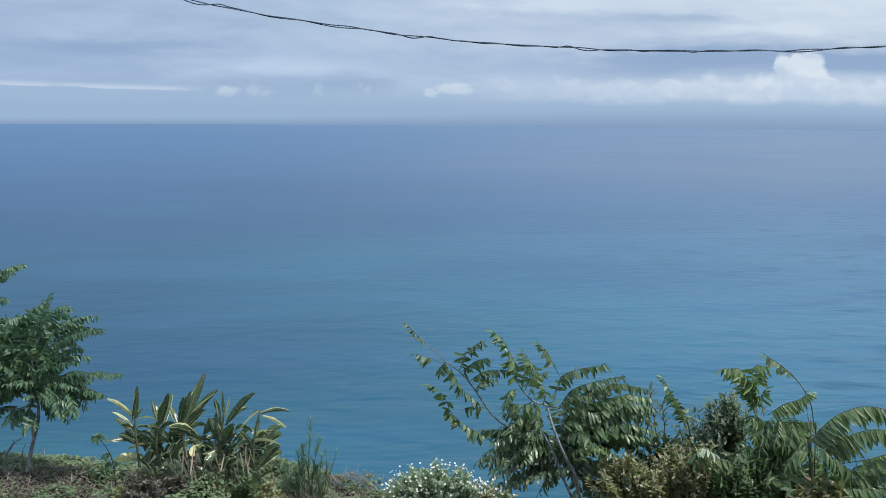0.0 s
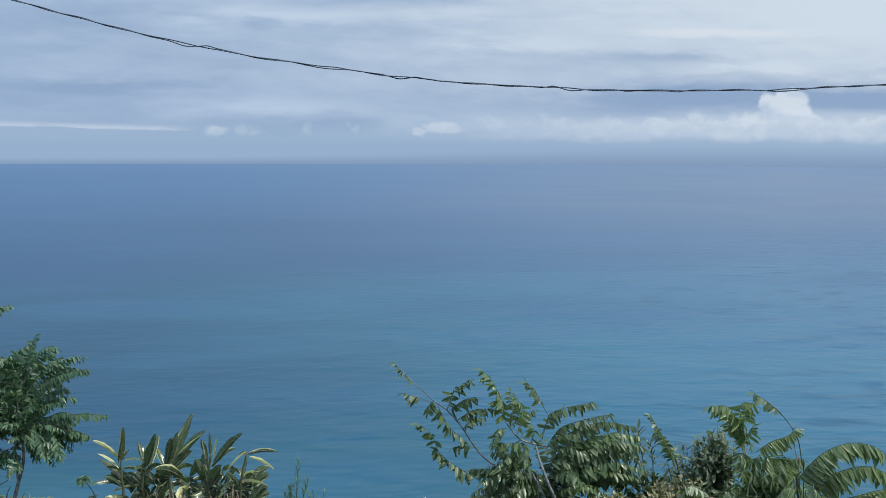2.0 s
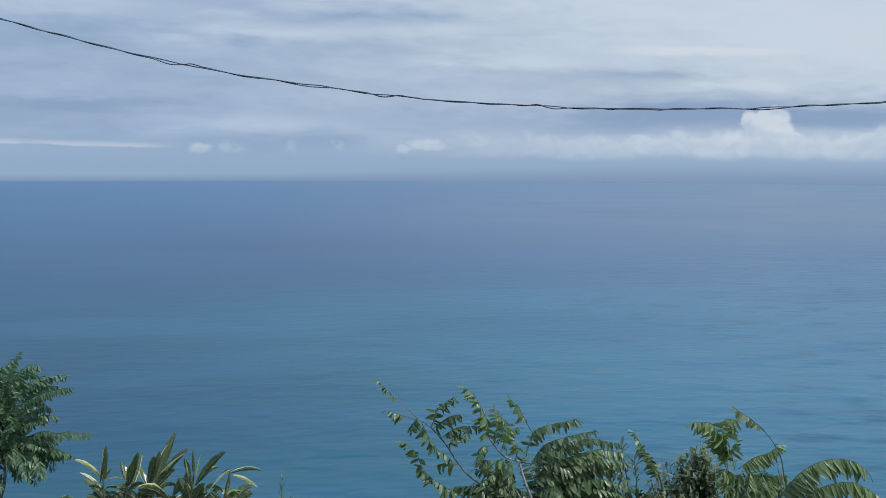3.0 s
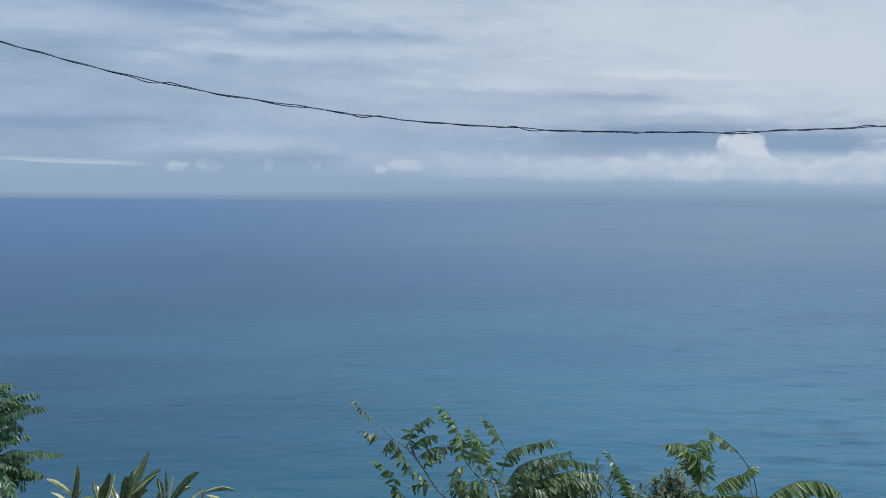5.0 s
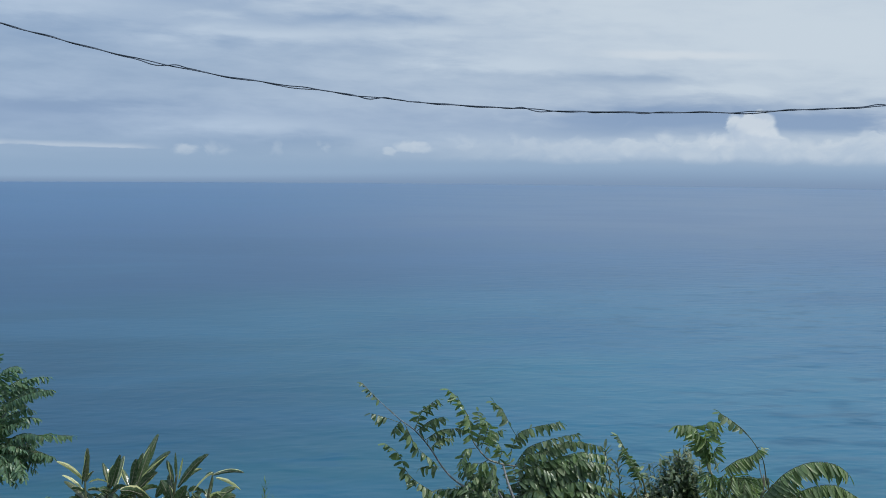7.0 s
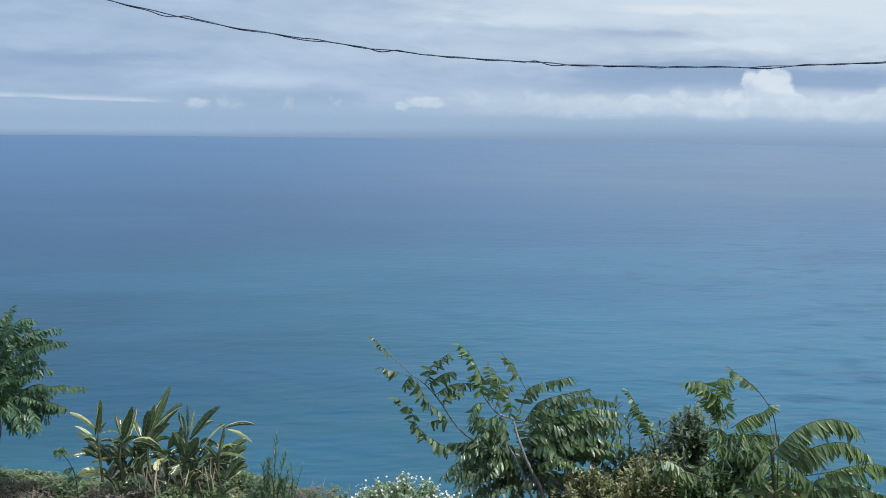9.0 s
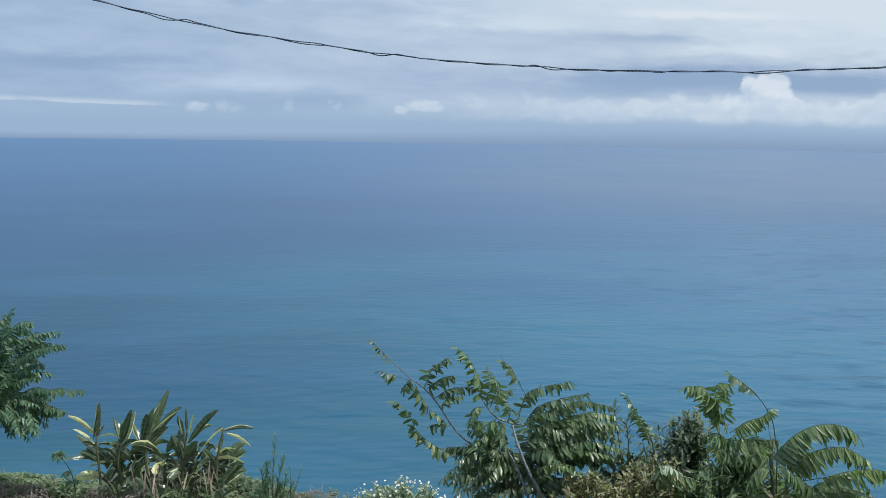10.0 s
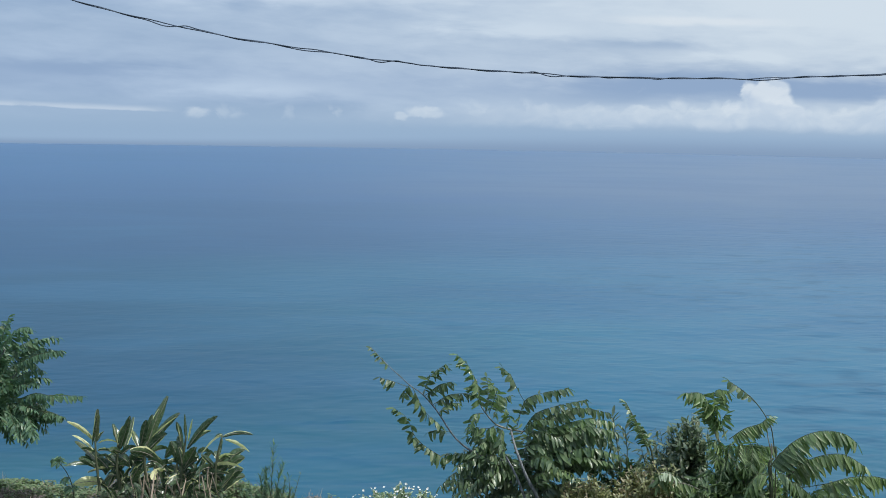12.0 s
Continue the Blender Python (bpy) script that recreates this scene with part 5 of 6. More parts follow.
plume(small, [(-4.713, 11.300, 1.792), (-4.579, 11.235, 1.908), (-4.429, 11.170, 1.981)], 0.09, LEAF_TREE, slim=0.32, close=0.72, droop=0.95, gaps=0.03, bare=0.08)
plume(small, [(-4.742, 11.300, 1.625), (-4.591, 11.236, 1.680), (-4.493, 11.172, 1.680)], 0.09, LEAF_TREE, slim=0.32, close=0.72, droop=0.95, gaps=0.03, bare=0.08)
crown(small, (-4.309, 11.300, 0.631), (-4.40, 11.350, 0.930), (0.36, 0.36, 0.46), 150, 0.32, 0.080, LEAF_TREE, 92, 0.32, 0.1, 0.9)
crown(small, (-4.309, 11.300, 0.631), (-4.90, 11.300, 0.886), (0.45, 0.40, 0.52), 120, 0.36, 0.080, LEAF_TREE, 93, 0.32, 0.1, 0.9)
crown(small, (-4.309, 11.300, 0.631), (-4.020, 11.280, 0.568), (0.34, 0.28, 0.13), 34, 0.34, 0.082, LEAF_TREE, 94, 0.32, 0.14, 0.95)
random.seed(95)
dead = thing("bare_twig", (-4.727, 11.400, -0.368), "bare dead twig leaning out of the ground vines", "twig")
limb(dead, [(-4.727, 11.400, -0.368), (-4.658, 11.400, -0.117), (-4.577, 11.400, -0.011), (-4.473, 11.400, 0.055)], 0.01111, 0.004321, BARK, "stem")
limb(dead, [(-4.658, 11.400, -0.117), (-4.604, 11.400, -0.051), (-4.588, 11.400, 0.028)], 0.007407, 0.003086, BARK, "stem")
dead2 = thing("bare_twig", (-4.531, 11.400, -0.368), "short dead twig beside the thin tree trunk", "twig")
limb(dead2, [(-4.531, 11.400, -0.368), (-4.494, 11.400, -0.117), (-4.451, 11.400, -0.018)], 0.009258, 0.003703, BARK, "stem")

# ---- clump of ginger ----
random.seed(101)
ginger = thing("ginger_clump", (-2.575, 11.000, -0.374), "clump of long green and yellowing ginger leaves with dry brown stalks", "plant")


def stalk(points, r=0.01787, mat=None):
    limb(ginger, points, r, r * 0.5, mat or STEM, "stalk")


stalk([(-3.076, 11.000, -0.148), (-3.087, 11.000, -0.020), (-3.106, 11.000, 0.193), (-3.114, 11.000, 0.404)], 0.018)
stalk([(-2.847, 11.000, -0.190), (-2.872, 11.000, -0.019), (-2.890, 11.000, 0.193), (-2.871, 11.000, 0.383)], 0.024)
stalk([(-2.570, 11.000, -0.190), (-2.585, 11.000, 0.024), (-2.596, 11.000, 0.236), (-2.577, 11.000, 0.363)], 0.02)
stalk([(-2.632, 11.000, -0.190), (-2.667, 11.000, 0.024), (-2.724, 11.000, 0.193)], 0.018)
stalk([(-2.212, 11.000, -0.189), (-2.207, 11.000, 0.025), (-2.182, 11.000, 0.237), (-2.147, 11.000, 0.469)], 0.02)
stalk([(-2.284, 11.000, -0.189), (-2.269, 11.000, 0.024), (-2.233, 11.000, 0.237)], 0.018)
stalk([(-1.833, 11.000, -0.188), (-1.839, 11.000, 0.046), (-1.815, 11.000, 0.259), (-1.764, 11.000, 0.475)], 0.016)
stalk([(-1.915, 11.000, -0.189), (-1.912, 11.000, -0.018), (-1.950, 11.000, 0.110)], 0.016)
blade(ginger, (-3.114, 11.000, 0.383), (-3.044, 10.871, 0.796), 0.000, 0.060, BLADE, -0.2, 0.6)
blade(ginger, (-3.145, 11.000, 0.362), (-3.036, 10.831, 0.745), 0.000, 0.032, BLADE, 0.5, 0.6)
blade(ginger, (-3.124, 11.000, 0.404), (-3.360, 10.860, 0.658), 0.079, 0.048, BLADE_PALE, 0.3, 0.6)
blade(ginger, (-3.137, 11.000, 0.309), (-3.378, 11.076, 0.448), 0.060, 0.032, BLADE_PALE, 0.5, 0.6)
blade(ginger, (-3.120, 11.000, 0.193), (-3.391, 11.199, 0.342), 0.060, 0.057, BLADE, 0.3, 0.6)
blade(ginger, (-3.101, 11.000, 0.150), (-3.405, 10.865, 0.178), 0.060, 0.054, BLADE, 0.5, 0.6)
blade(ginger, (-3.113, 11.000, 0.108), (-3.238, 10.819, 0.272), 0.040, 0.057, BLADE, 0.5, 0.6)
blade(ginger, (-3.200, 11.000, 0.057), (-2.969, 11.195, 0.056), 0.024, 0.042, BLADE_PALE, 0.2, 0.6)
blade(ginger, (-3.074, 11.000, 0.383), (-2.874, 11.013, 0.375), 0.060, 0.038, BLADE_PALE, 0.6, 0.6)
blade(ginger, (-3.087, 11.000, 0.298), (-2.855, 10.962, 0.248), 0.060, 0.063, BLADE, 0.6, 0.6)
blade(ginger, (-3.068, 11.000, 0.235), (-2.899, 10.895, 0.227), 0.040, 0.057, BLADE, 0.4, 0.6)
blade(ginger, (-3.093, 11.000, 0.404), (-3.029, 11.038, 0.498), 0.020, 0.042, BLADE, 0.6, 0.6)
blade(ginger, (-2.871, 11.000, 0.362), (-2.960, 11.131, 0.560), 0.020, 0.063, BLADE, -0.3, 0.6)
blade(ginger, (-2.884, 11.000, 0.404), (-2.911, 10.982, 0.588), 0.020, 0.016, BLADE_PALE, 0.5, 0.6)
blade(ginger, (-2.862, 11.000, 0.320), (-2.802, 10.969, 0.582), 0.000, 0.073, BLADE, 0.3, 0.6)
blade(ginger, (-2.852, 11.000, 0.320), (-2.694, 10.822, 0.732), 0.000, 0.073, BLADE, 0.1, 0.6)
blade(ginger, (-2.822, 11.000, 0.299), (-2.743, 11.166, 0.627), 0.000, 0.063, BLADE, -0.3, 0.6)
blade(ginger, (-2.843, 11.000, 0.278), (-2.914, 10.813, 0.358), 0.040, 0.070, BLADE, 0.4, 0.6)
blade(ginger, (-2.844, 11.000, 0.257), (-2.678, 10.997, 0.342), 0.040, 0.079, BLADE, 0.5, 0.6)
blade(ginger, (-2.878, 11.000, 0.151), (-3.024, 11.135, 0.191), 0.040, 0.073, BLADE, 0.6, 0.6)
blade(ginger, (-2.868, 11.000, 0.130), (-2.709, 10.852, 0.158), 0.040, 0.079, BLADE, 0.4, 0.6)
blade(ginger, (-2.836, 11.000, 0.193), (-2.916, 11.093, -0.009), 0.060, 0.070, BLADE, 0.2, 0.6)
blade(ginger, (-2.593, 11.000, 0.342), (-2.374, 11.180, 0.857), -0.020, 0.098, BLADE, 0.1, 0.6)
blade(ginger, (-2.577, 11.000, 0.342), (-2.436, 11.052, 0.748), 0.000, 0.089, BLADE, -0.3, 0.6)
blade(ginger, (-2.561, 11.000, 0.342), (-2.236, 11.115, 0.685), 0.052, 0.079, BLADE, -0.1, 0.6)
blade(ginger, (-2.513, 11.000, 0.447), (-2.202, 10.843, 0.724), 0.028, 0.022, BLADE_PALE, 0.4, 0.6)
blade(ginger, (-2.618, 11.000, 0.342), (-2.491, 10.974, 0.707), 0.000, 0.079, BLADE, 0.3, 0.6)
blade(ginger, (-2.638, 11.000, 0.342), (-2.537, 10.860, 0.677), 0.000, 0.079, BLADE, -0.2, 0.6)
blade(ginger, (-2.658, 11.000, 0.342), (-2.764, 11.138, 0.499), 0.040, 0.063, BLADE, 0.3, 0.6)
blade(ginger, (-2.678, 11.000, 0.384), (-2.704, 10.918, 0.560), 0.032, 0.016, BLADE_PALE, 0.3, 0.6)
blade(ginger, (-2.558, 11.000, 0.300), (-2.346, 10.981, 0.496), 0.040, 0.095, BLADE, 0.2, 0.6)
blade(ginger, (-2.539, 11.000, 0.257), (-2.397, 11.200, 0.258), 0.040, 0.089, BLADE, 0.4, 0.6)
blade(ginger, (-2.600, 11.000, 0.236), (-2.777, 11.141, 0.233), 0.040, 0.095, BLADE, 0.3, 0.6)
blade(ginger, (-2.622, 11.000, 0.194), (-2.855, 11.190, 0.088), 0.040, 0.089, BLADE, 0.5, 0.6)
blade(ginger, (-2.561, 11.000, 0.194), (-2.395, 10.981, 0.137), 0.040, 0.089, BLADE, 0.4, 0.6)
blade(ginger, (-2.602, 11.000, 0.151), (-2.645, 10.995, 0.047), 0.040, 0.086, BLADE, 0.3, 0.6)
blade(ginger, (-2.580, 11.000, 0.236), (-2.501, 11.092, 0.100), 0.032, 0.079, BLADE, 0.2, 0.6)
blade(ginger, (-2.189, 11.000, 0.385), (-2.248, 10.992, 0.623), 0.020, 0.054, BLADE, -0.2, 0.6)
blade(ginger, (-2.209, 11.000, 0.406), (-2.221, 10.916, 0.630), 0.012, 0.014, BLADE_PALE, 0.4, 0.6)
blade(ginger, (-2.152, 11.000, 0.427), (-2.151, 10.962, 0.716), 0.000, 0.032, BLADE, 0.2, 0.6)
blade(ginger, (-2.128, 11.000, 0.406), (-2.052, 10.859, 0.691), 0.000, 0.022, BLADE_PALE, 0.2, 0.6)
blade(ginger, (-2.140, 11.000, 0.322), (-1.806, 10.951, 0.699), 0.079, 0.073, BLADE, -0.1, 0.6)
blade(ginger, (-2.129, 11.000, 0.343), (-1.919, 11.195, 0.462), 0.052, 0.070, BLADE, 0.2, 0.6)
blade(ginger, (-2.025, 11.000, 0.487), (-1.921, 11.184, 0.472), 0.012, 0.029, BLADE_PALE, 0.2, 0.6)
blade(ginger, (-2.182, 11.000, 0.258), (-2.239, 11.051, 0.454), 0.000, 0.079, BLADE, 0.2, 0.6)
blade(ginger, (-2.195, 11.000, 0.110), (-2.315, 11.000, 0.406), 0.020, 0.105, BLADE, -0.2, 0.6)
blade(ginger, (-2.185, 11.000, 0.110), (-2.218, 10.935, 0.363), 0.000, 0.095, BLADE, 0.3, 0.6)
blade(ginger, (-2.175, 11.000, 0.110), (-2.017, 10.836, 0.395), 0.000, 0.111, BLADE, 0.2, 0.6)
blade(ginger, (-2.175, 11.000, 0.088), (-2.003, 10.909, 0.256), 0.020, 0.111, BLADE, 0.4, 0.6)
blade(ginger, (-2.217, 11.000, 0.067), (-2.382, 11.113, 0.093), 0.040, 0.095, BLADE, 0.4, 0.6)
blade(ginger, (-2.197, 11.000, 0.046), (-2.102, 11.147, -0.026), 0.040, 0.095, BLADE, 0.4, 0.6)
blade(ginger, (-2.238, 11.000, 0.046), (-2.309, 10.945, 0.001), 0.040, 0.089, BLADE, 0.4, 0.6)
blade(ginger, (-2.156, 11.000, 0.025), (-2.033, 11.114, 0.029), 0.032, 0.079, BLADE, 0.3, 0.6)
blade(ginger, (-1.757, 11.000, 0.458), (-1.453, 11.110, 0.447), 0.060, 0.045, BLADE, -0.3, 0.6)
blade(ginger, (-1.733, 11.000, 0.428), (-1.488, 11.078, 0.265), 0.044, 0.042, BLADE_PALE, -0.1, 0.6)
blade(ginger, (-1.768, 11.000, 0.487), (-2.010, 11.066, 0.233), 0.067, 0.026, BLADE_PALE, 0.4, 0.6)
blade(ginger, (-1.760, 11.000, 0.470), (-1.880, 11.104, 0.396), 0.048, 0.042, BLADE, 0.3, 0.6)
blade(ginger, (-1.837, 11.000, 0.153), (-1.530, 10.945, 0.117), 0.048, 0.050, BLADE_PALE, 0.3, 0.6)
blade(ginger, (-1.837, 11.000, 0.163), (-1.643, 11.082, 0.229), 0.028, 0.054, BLADE, 0.3, 0.6)
blade(ginger, (-1.805, 11.000, 0.229), (-1.664, 10.912, 0.300), 0.016, 0.026, BLADE_PALE, 0.2, 0.6)
blade(ginger, (-1.870, 11.000, 0.046), (-1.634, 10.994, 0.010), 0.048, 0.057, BLADE, 0.4, 0.6)
blade(ginger, (-1.880, 11.000, 0.025), (-1.766, 11.108, -0.098), 0.040, 0.063, BLADE, 0.4, 0.6)
blade(ginger, (-1.816, 11.000, 0.195), (-1.773, 11.076, 0.405), 0.000, 0.048, BLADE, 0.3, 0.6)
blade(ginger, (-1.848, 11.000, 0.110), (-1.973, 10.918, 0.285), 0.040, 0.057, BLADE, 0.3, 0.6)
blade(ginger, (-1.869, 11.000, 0.089), (-2.065, 11.178, 0.050), 0.040, 0.079, BLADE, 0.4, 0.6)
blade(ginger, (-1.911, 11.000, 0.025), (-2.066, 11.060, -0.039), 0.040, 0.079, BLADE, 0.4, 0.6)
blade(ginger, (-1.849, 11.000, 0.068), (-1.710, 11.032, 0.100), 0.032, 0.063, BLADE, 0.5, 0.6)
rnd = random.Random(102)
hearts = ((-3.02, 0.30), (-2.78, 0.26), (-2.42, 0.34), (-2.10, 0.32), (-1.78, 0.22))
for n in range(60):
    # leaves spring from five shoots, arch over and hang at the tips
    heart, high = hearts[n % 5]
    foot = Vector((heart + rnd.uniform(-0.07, 0.07), 11.0 + rnd.uniform(0.0, 0.25), rnd.uniform(-0.22, high - 0.10)))
    side = rnd.choice((-1, 1)) * rnd.uniform(0.06, 0.27)
    tip = foot + Vector((side, rnd.uniform(-0.30, 0.15), rnd.uniform(-0.12, 0.24)))
    blade(ginger, foot, tip, rnd.uniform(0.04, 0.12), rnd.uniform(0.070, 0.115), BLADE_PALE if rnd.random() < 0.035 else BLADE, rnd.uniform(-1.1, 1.1), 0.5)
for _ in range(64):
    foot = Vector((rnd.uniform(-3.1, -1.75), 10.9 + rnd.uniform(-0.05, 0.35), rnd.uniform(-0.42, 0.0)))
    tip = foot + Vector((rnd.uniform(-0.2, 0.2), rnd.uniform(-0.2, 0.1), rnd.uniform(0.06, 0.24)))
    blade(ginger, foot, tip, rnd.uniform(0, 0.08), rnd.uniform(0.03, 0.07), BLADE, rnd.uniform(-1.0, 1.0), 0.5)
for _ in range(30):
    x = rnd.uniform(-2.75, -1.85)
    top = Vector((x, 10.85 + rnd.uniform(-0.1, 0.15), rnd.uniform(-0.05, 0.16)))
    foot = top + Vector((rnd.uniform(-0.07, 0.12), rnd.uniform(-0.15, 0.05), -rnd.uniform(0.2, 0.34)))
    blade(ginger, top, foot, rnd.uniform(0.0, 0.04), rnd.uniform(0.008, 0.018), STRAW, rnd.uniform(-1, 1), 0.5, "dry_leaf", 0.06)

for x, y, wide, high, seed, mat, label in (
    (-2.98, 10.70, 0.22, 0.22, 103, LEAF_DRY, "low mound of withered grey-brown vines before the ginger"),
    (-2.60, 10.65, 0.22, 0.20, 104, LEAF_DRY, "low mound of withered grey-brown vines before the ginger"),
    (-2.25, 10.70, 0.24, 0.22, 105, LEAF_VINE, "low tangle of dull green weeds at the foot of the ginger"),
    (-1.90, 10.75, 0.22, 0.24, 106, LEAF_VINE, "low tangle of dull green weeds at the foot of the ginger"),
    (-1.66, 10.85, 0.18, 0.18, 107, LEAF_BROWN, "low tangle of dull green weeds at the foot of the ginger"),
    (-3.22, 10.80, 0.16, 0.12, 108, LEAF_BROWN, "low tangle of dull green weeds at the foot of the ginger"),
):
    z = ground_z(x, y)
    shrub("low_weed", label, (x, y, z), (x, y, z + high), (wide, 0.18, high), 30, 32, 0.05, 0.4, mat, seed, category="weed", rise=0.3, group="weeds at the ginger")

# ---- thin feathery weeds ----
random.seed(111)
weed = thing("feathery_weed", (-1.273, 11.200, -0.567), "thin wispy weed with fine feathery green leaves", "weed")
for line in ([(-1.273, 11.200, -0.567), (-1.263, 11.200, -0.173), (-1.248, 11.200, 0.088), (-1.233, 11.200, 0.314)], [(-1.241, 11.200, -0.567), (-1.200, 11.200, -0.173), (-1.122, 11.200, 0.120)], [(-1.380, 11.200, -0.567), (-1.364, 11.200, -0.271), (-1.387, 11.200, -0.043)], [(-1.304, 11.200, -0.567), (-1.312, 11.200, -0.108), (-1.330, 11.200, 0.022)]):
    leafy_branch(weed, line, 44, 0.1031, 0.09, LEAF_TREE, None, 0.005458, 0.8, 0.25, 0.7)
for line in ([(-1.084, 11.200, -0.633), (-1.019, 11.200, -0.304), (-0.941, 11.200, -0.009)], [(-1.103, 11.200, -0.633), (-1.062, 11.200, -0.271), (-1.073, 11.200, -0.042)]):
    leafy_branch(weed, line, 12, 0.05458, 0.2, LEAF_TREE, None, 0.006064, 0.8, 0.2, 0.4)
for n in range(26):
    x = random.uniform(-1.46, -1.06)
    foot = Vector((x, 11.2 + random.uniform(-0.06, 0.06), -0.60))
    tip = foot + Vector((random.uniform(-0.14, 0.14), random.uniform(-0.1, 0.1), random.uniform(0.30, 0.62) - 0.5 * abs(x + 1.27)))
    leafy_branch(weed, [foot, foot.lerp(tip, 0.55) + Vector((random.uniform(-0.04, 0.04), 0, 0)), tip], 46, 0.052, 0.16, LEAF_TREE, None, 0.004, 1.0, 0.3, 0.3)
weed2 = thing("feathery_weed", (-3.404, 11.200, -0.438), "small drooping feathery weed beside the ginger clump", "weed")
limb(weed2, [(-3.404, 11.200, -0.438), (-3.426, 11.200, -0.176), (-3.494, 11.200, 0.005), (-3.601, 11.200, 0.135)], 0.007883, 0.003032, STEM, "stem")
for a, b in (((-3.427, 11.200, -0.209), (-3.501, 11.200, -0.176)), ((-3.426, 11.200, -0.189), (-3.337, 11.200, -0.124)), ((-3.447, 11.200, -0.079), (-3.548, 11.200, -0.098)), ((-3.541, 11.200, 0.070), (-3.644, 11.200, 0.135)), ((-3.541, 11.200, 0.070), (-3.550, 11.200, 0.174))):
    frond(weed2, a, b, 0.02426, 0.07277, LEAF_TREE, 6, 0.1, 0.7, 0.25, single=True)

for a, b in (((-1.302, 11.200, -0.370), (-1.414, 11.200, -0.206)), ((-1.252, 11.200, -0.337), (-1.099, 11.200, -0.140)), ((-1.270, 11.200, -0.271), (-1.324, 11.200, -0.075)), ((-1.239, 11.200, -0.370), (-1.175, 11.200, -0.186)), ((-1.290, 11.200, -0.402), (-1.377, 11.200, -0.291))):
    frond(weed, a, b, 0.02426, 0.07883, LEAF_TREE, 10, 0.1, 0.4, 0.14)

# ---- white-flowered bush ----
random.seed(121)
bush = shrub("flowering_bush", "low grey-green bush dotted with tiny white flowers", (0.178, 10.800, -0.923), (0.155, 10.800, -0.333), (0.60, 0.32, 0.36), 130, 60, 0.048, 0.46, LEAF_PALE, 122, low=-0.2, rise=0.4)
bush_2 = shrub("flowering_bush", "low browning bush with a few tiny white flowers", (0.701, 10.800, -0.988), (0.744, 10.800, -0.486), (0.3216, 0.25, 0.2807), 50, 34, 0.07017, 0.36, LEAF_BROWN, 123, low=-0.2, rise=0.3)


def flower_mesh():
    bm = bmesh.new()
    for k in range(5):
        turn = 2 * math.pi * k / 5
        way = Vector((math.cos(turn), math.sin(turn), 0.5))
        leaflet(bm, Vector((0, 0, 0)), way, UP.cross(way), 0.0150, 0.0115)
    data = bpy.data.meshes.new("flower")
    bm.to_mesh(data)
    bm.free()
    data.materials.append(PETAL)
    return data


flower = flower_mesh()
rnd = random.Random(124)
for host, middle, radii, count in ((bush, Vector((0.155, 10.800, -0.321)), (0.5497, 0.31, 0.3041), 150), (bush_2, Vector((0.743, 10.800, -0.473)), (0.3158, 0.25, 0.269), 34)):
    for _ in range(count):
        while True:
            d = Vector((rnd.uniform(-1, 1), rnd.uniform(-1, 0.4), rnd.uniform(-0.3, 1)))
            if 0.5 < d.length < 1:
                break
        d = d.normalized() * rnd.uniform(0.86, 1.1)
        ob = new("flower", flower)
        tagged(ob, "tiny white flower")
        ob.parent, ob.matrix_parent_inverse = host, Matrix.Translation(-host.location)
        at = middle + Vector((d.x * radii[0], d.y * radii[1], d.z * radii[2]))
        ob.matrix_basis = Matrix.Translation(at) @ pose(0, 0, 0, rnd.uniform(-20, 70), rnd.uniform(-40, 40), 0)




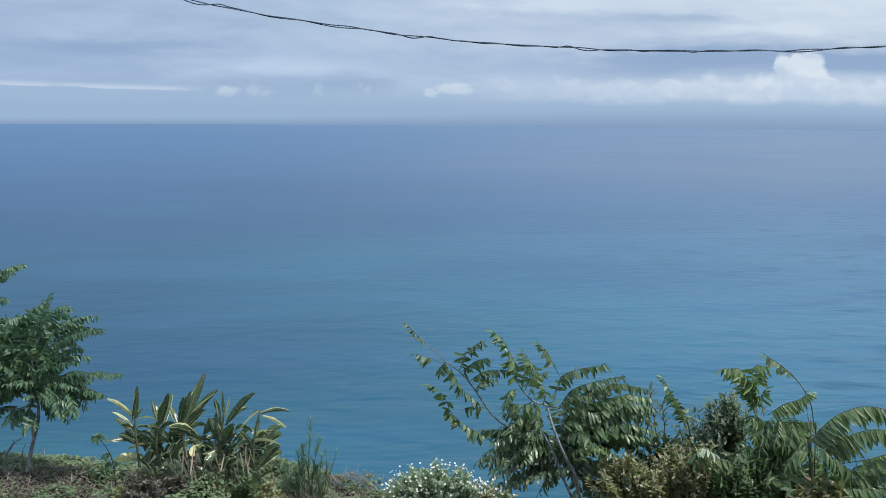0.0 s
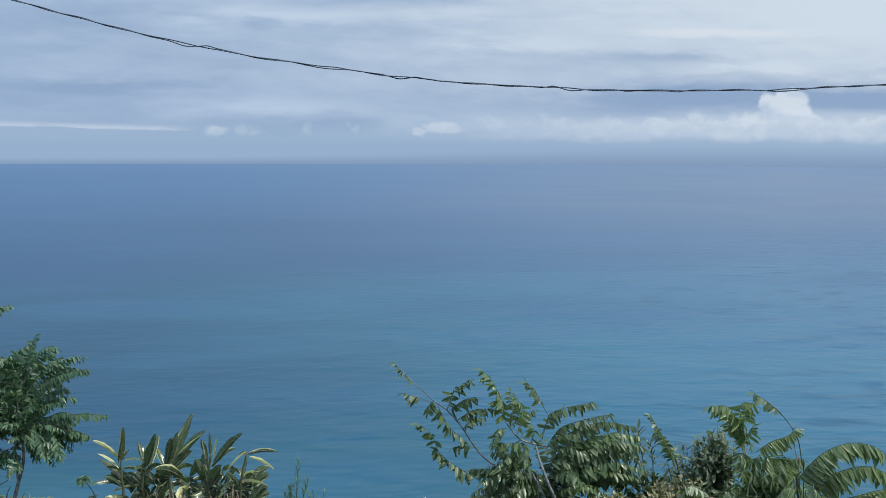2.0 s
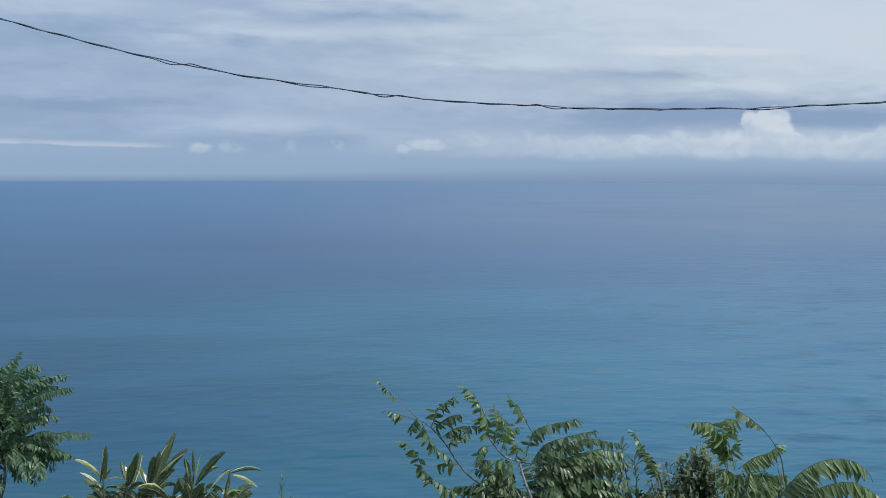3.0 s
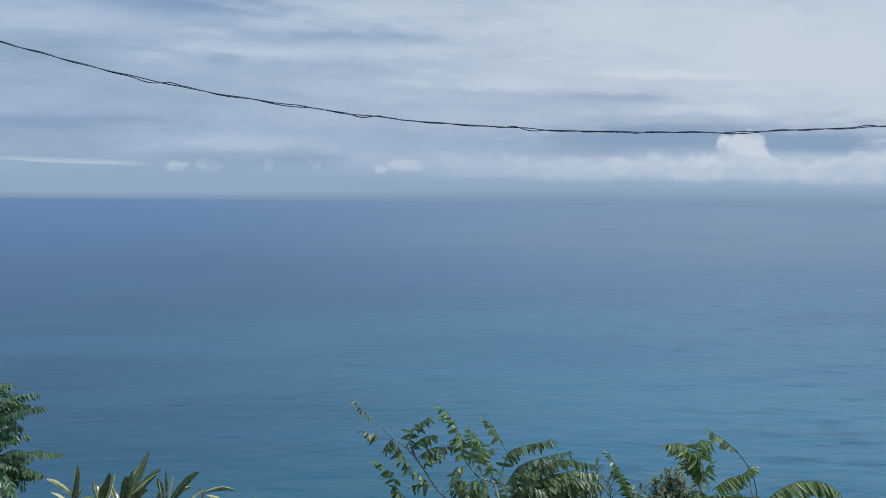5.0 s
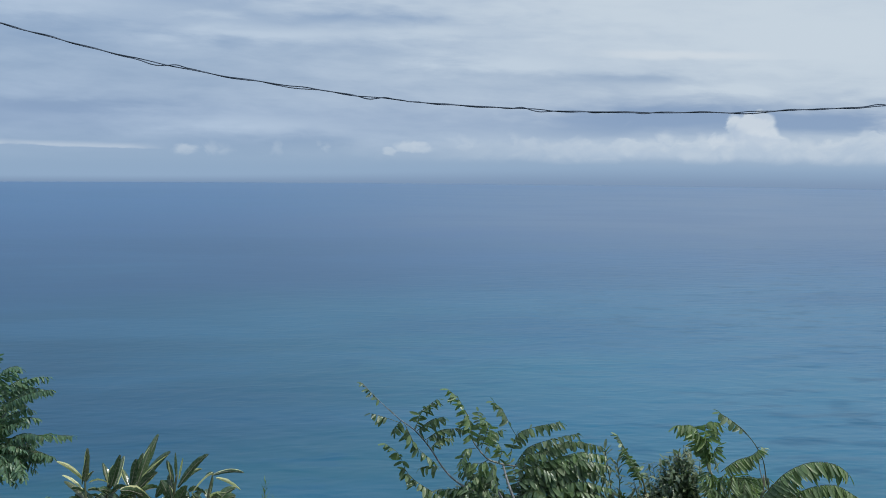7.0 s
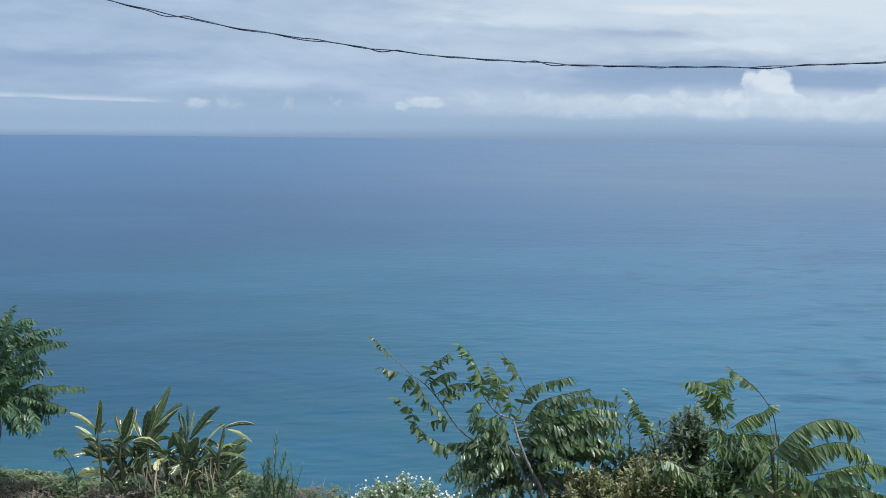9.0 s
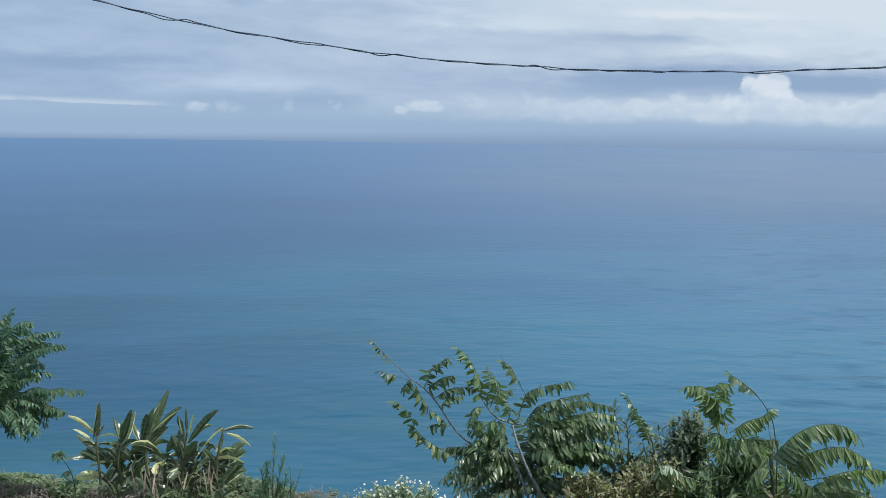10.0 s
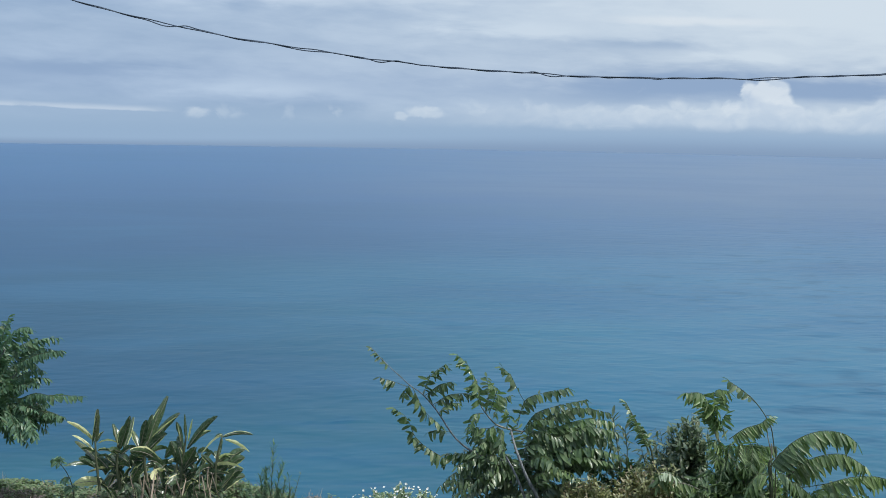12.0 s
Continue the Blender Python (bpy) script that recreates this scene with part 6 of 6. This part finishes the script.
# ---- ground vines over the ledge ----
def cover(name, label, count, mat, size, slim, seed, keep, lift=0.30, flat=0.9, rise=0.0):
    rnd = random.Random(seed)
    bm_v, bm_f = [], []
    made = 0
    while made < count:
        x, y = rnd.uniform(-6.2, 1.2), rnd.uniform(9.4, 12.5)
        if not keep(x, y):
            continue
        hump = (0.5 + noise.noise(Vector((x * 1.9, y * 1.9, 9))) * 0.9 + noise.noise(Vector((x * 5.0, y * 5.0, 4))) * 0.35) * (0.4 + 0.6 * min(max((x + 4.3) / 0.8, 0.0), 1.0))
        z = ground_z(x, y) + rnd.uniform(0.02, 1.0) ** 0.7 * max(lift * hump, 0.04) + 0.02
        turn = rnd.uniform(0, 2 * math.pi)
        way = Vector((math.cos(turn), math.sin(turn), rnd.uniform(-0.5, 0.6) + rise)).normalized()
        across = way.cross(UP + Vector((rnd.uniform(-1, 1), rnd.uniform(-1, 1), 0)) * flat * 0.6).normalized()
        normal = across.cross(way)
        long_ = size * rnd.uniform(0.6, 1.25)
        w = long_ * slim * 0.5
        p = Vector((x, y, z))
        k = len(bm_v)
        c1, c2 = p + way * long_ * 0.35, p + way * long_ * 0.7
        bm_v += [p, c1 - across * w, c1 - normal * w * 0.3, c1 + across * w, c2 - across * w * 0.8 - normal * w * 0.2, c2 + across * w * 0.8 - normal * w * 0.2, p + way * long_ - normal * w * 0.6]
        bm_f += [(k, k + 2, k + 1), (k, k + 3, k + 2), (k + 1, k + 2, k + 4), (k + 2, k + 3, k + 5), (k + 2, k + 5, k + 4), (k + 4, k + 5, k + 6)]
        made += 1
    data = bpy.data.meshes.new(name)
    data.from_pydata(bm_v, [], bm_f)
    data.materials.append(mat)
    return tagged(new(name, data), label, "ground cover", kind="stuff")


def dry_patch(x, y):
    return noise.noise(Vector((x * 0.9 + 3.3, y * 0.6, 2.0))) > 0.07


cover("ground_vines", "low green vine leaves covering the ledge in mounds", 52000, LEAF_VINE, 0.046, 0.68, 131, lambda x, y: not dry_patch(x, y) or noise.noise(Vector((x * 4, y * 4, 1))) > 0.1)
cover("dry_vines", "brown withered vine leaves and stalks among the green", 20000, LEAF_DRY, 0.056, 0.22, 132, lambda x, y: dry_patch(x, y) and x < -0.6, 0.24)
cover("dry_stalks", "thin dry stalks standing up among the vines", 1500, STRAW, 0.15, 0.035, 133, lambda x, y: noise.noise(Vector((x * 2.2, y * 1.2, 6))) > 0.05 and x < 0.3, 0.26, rise=1.3)
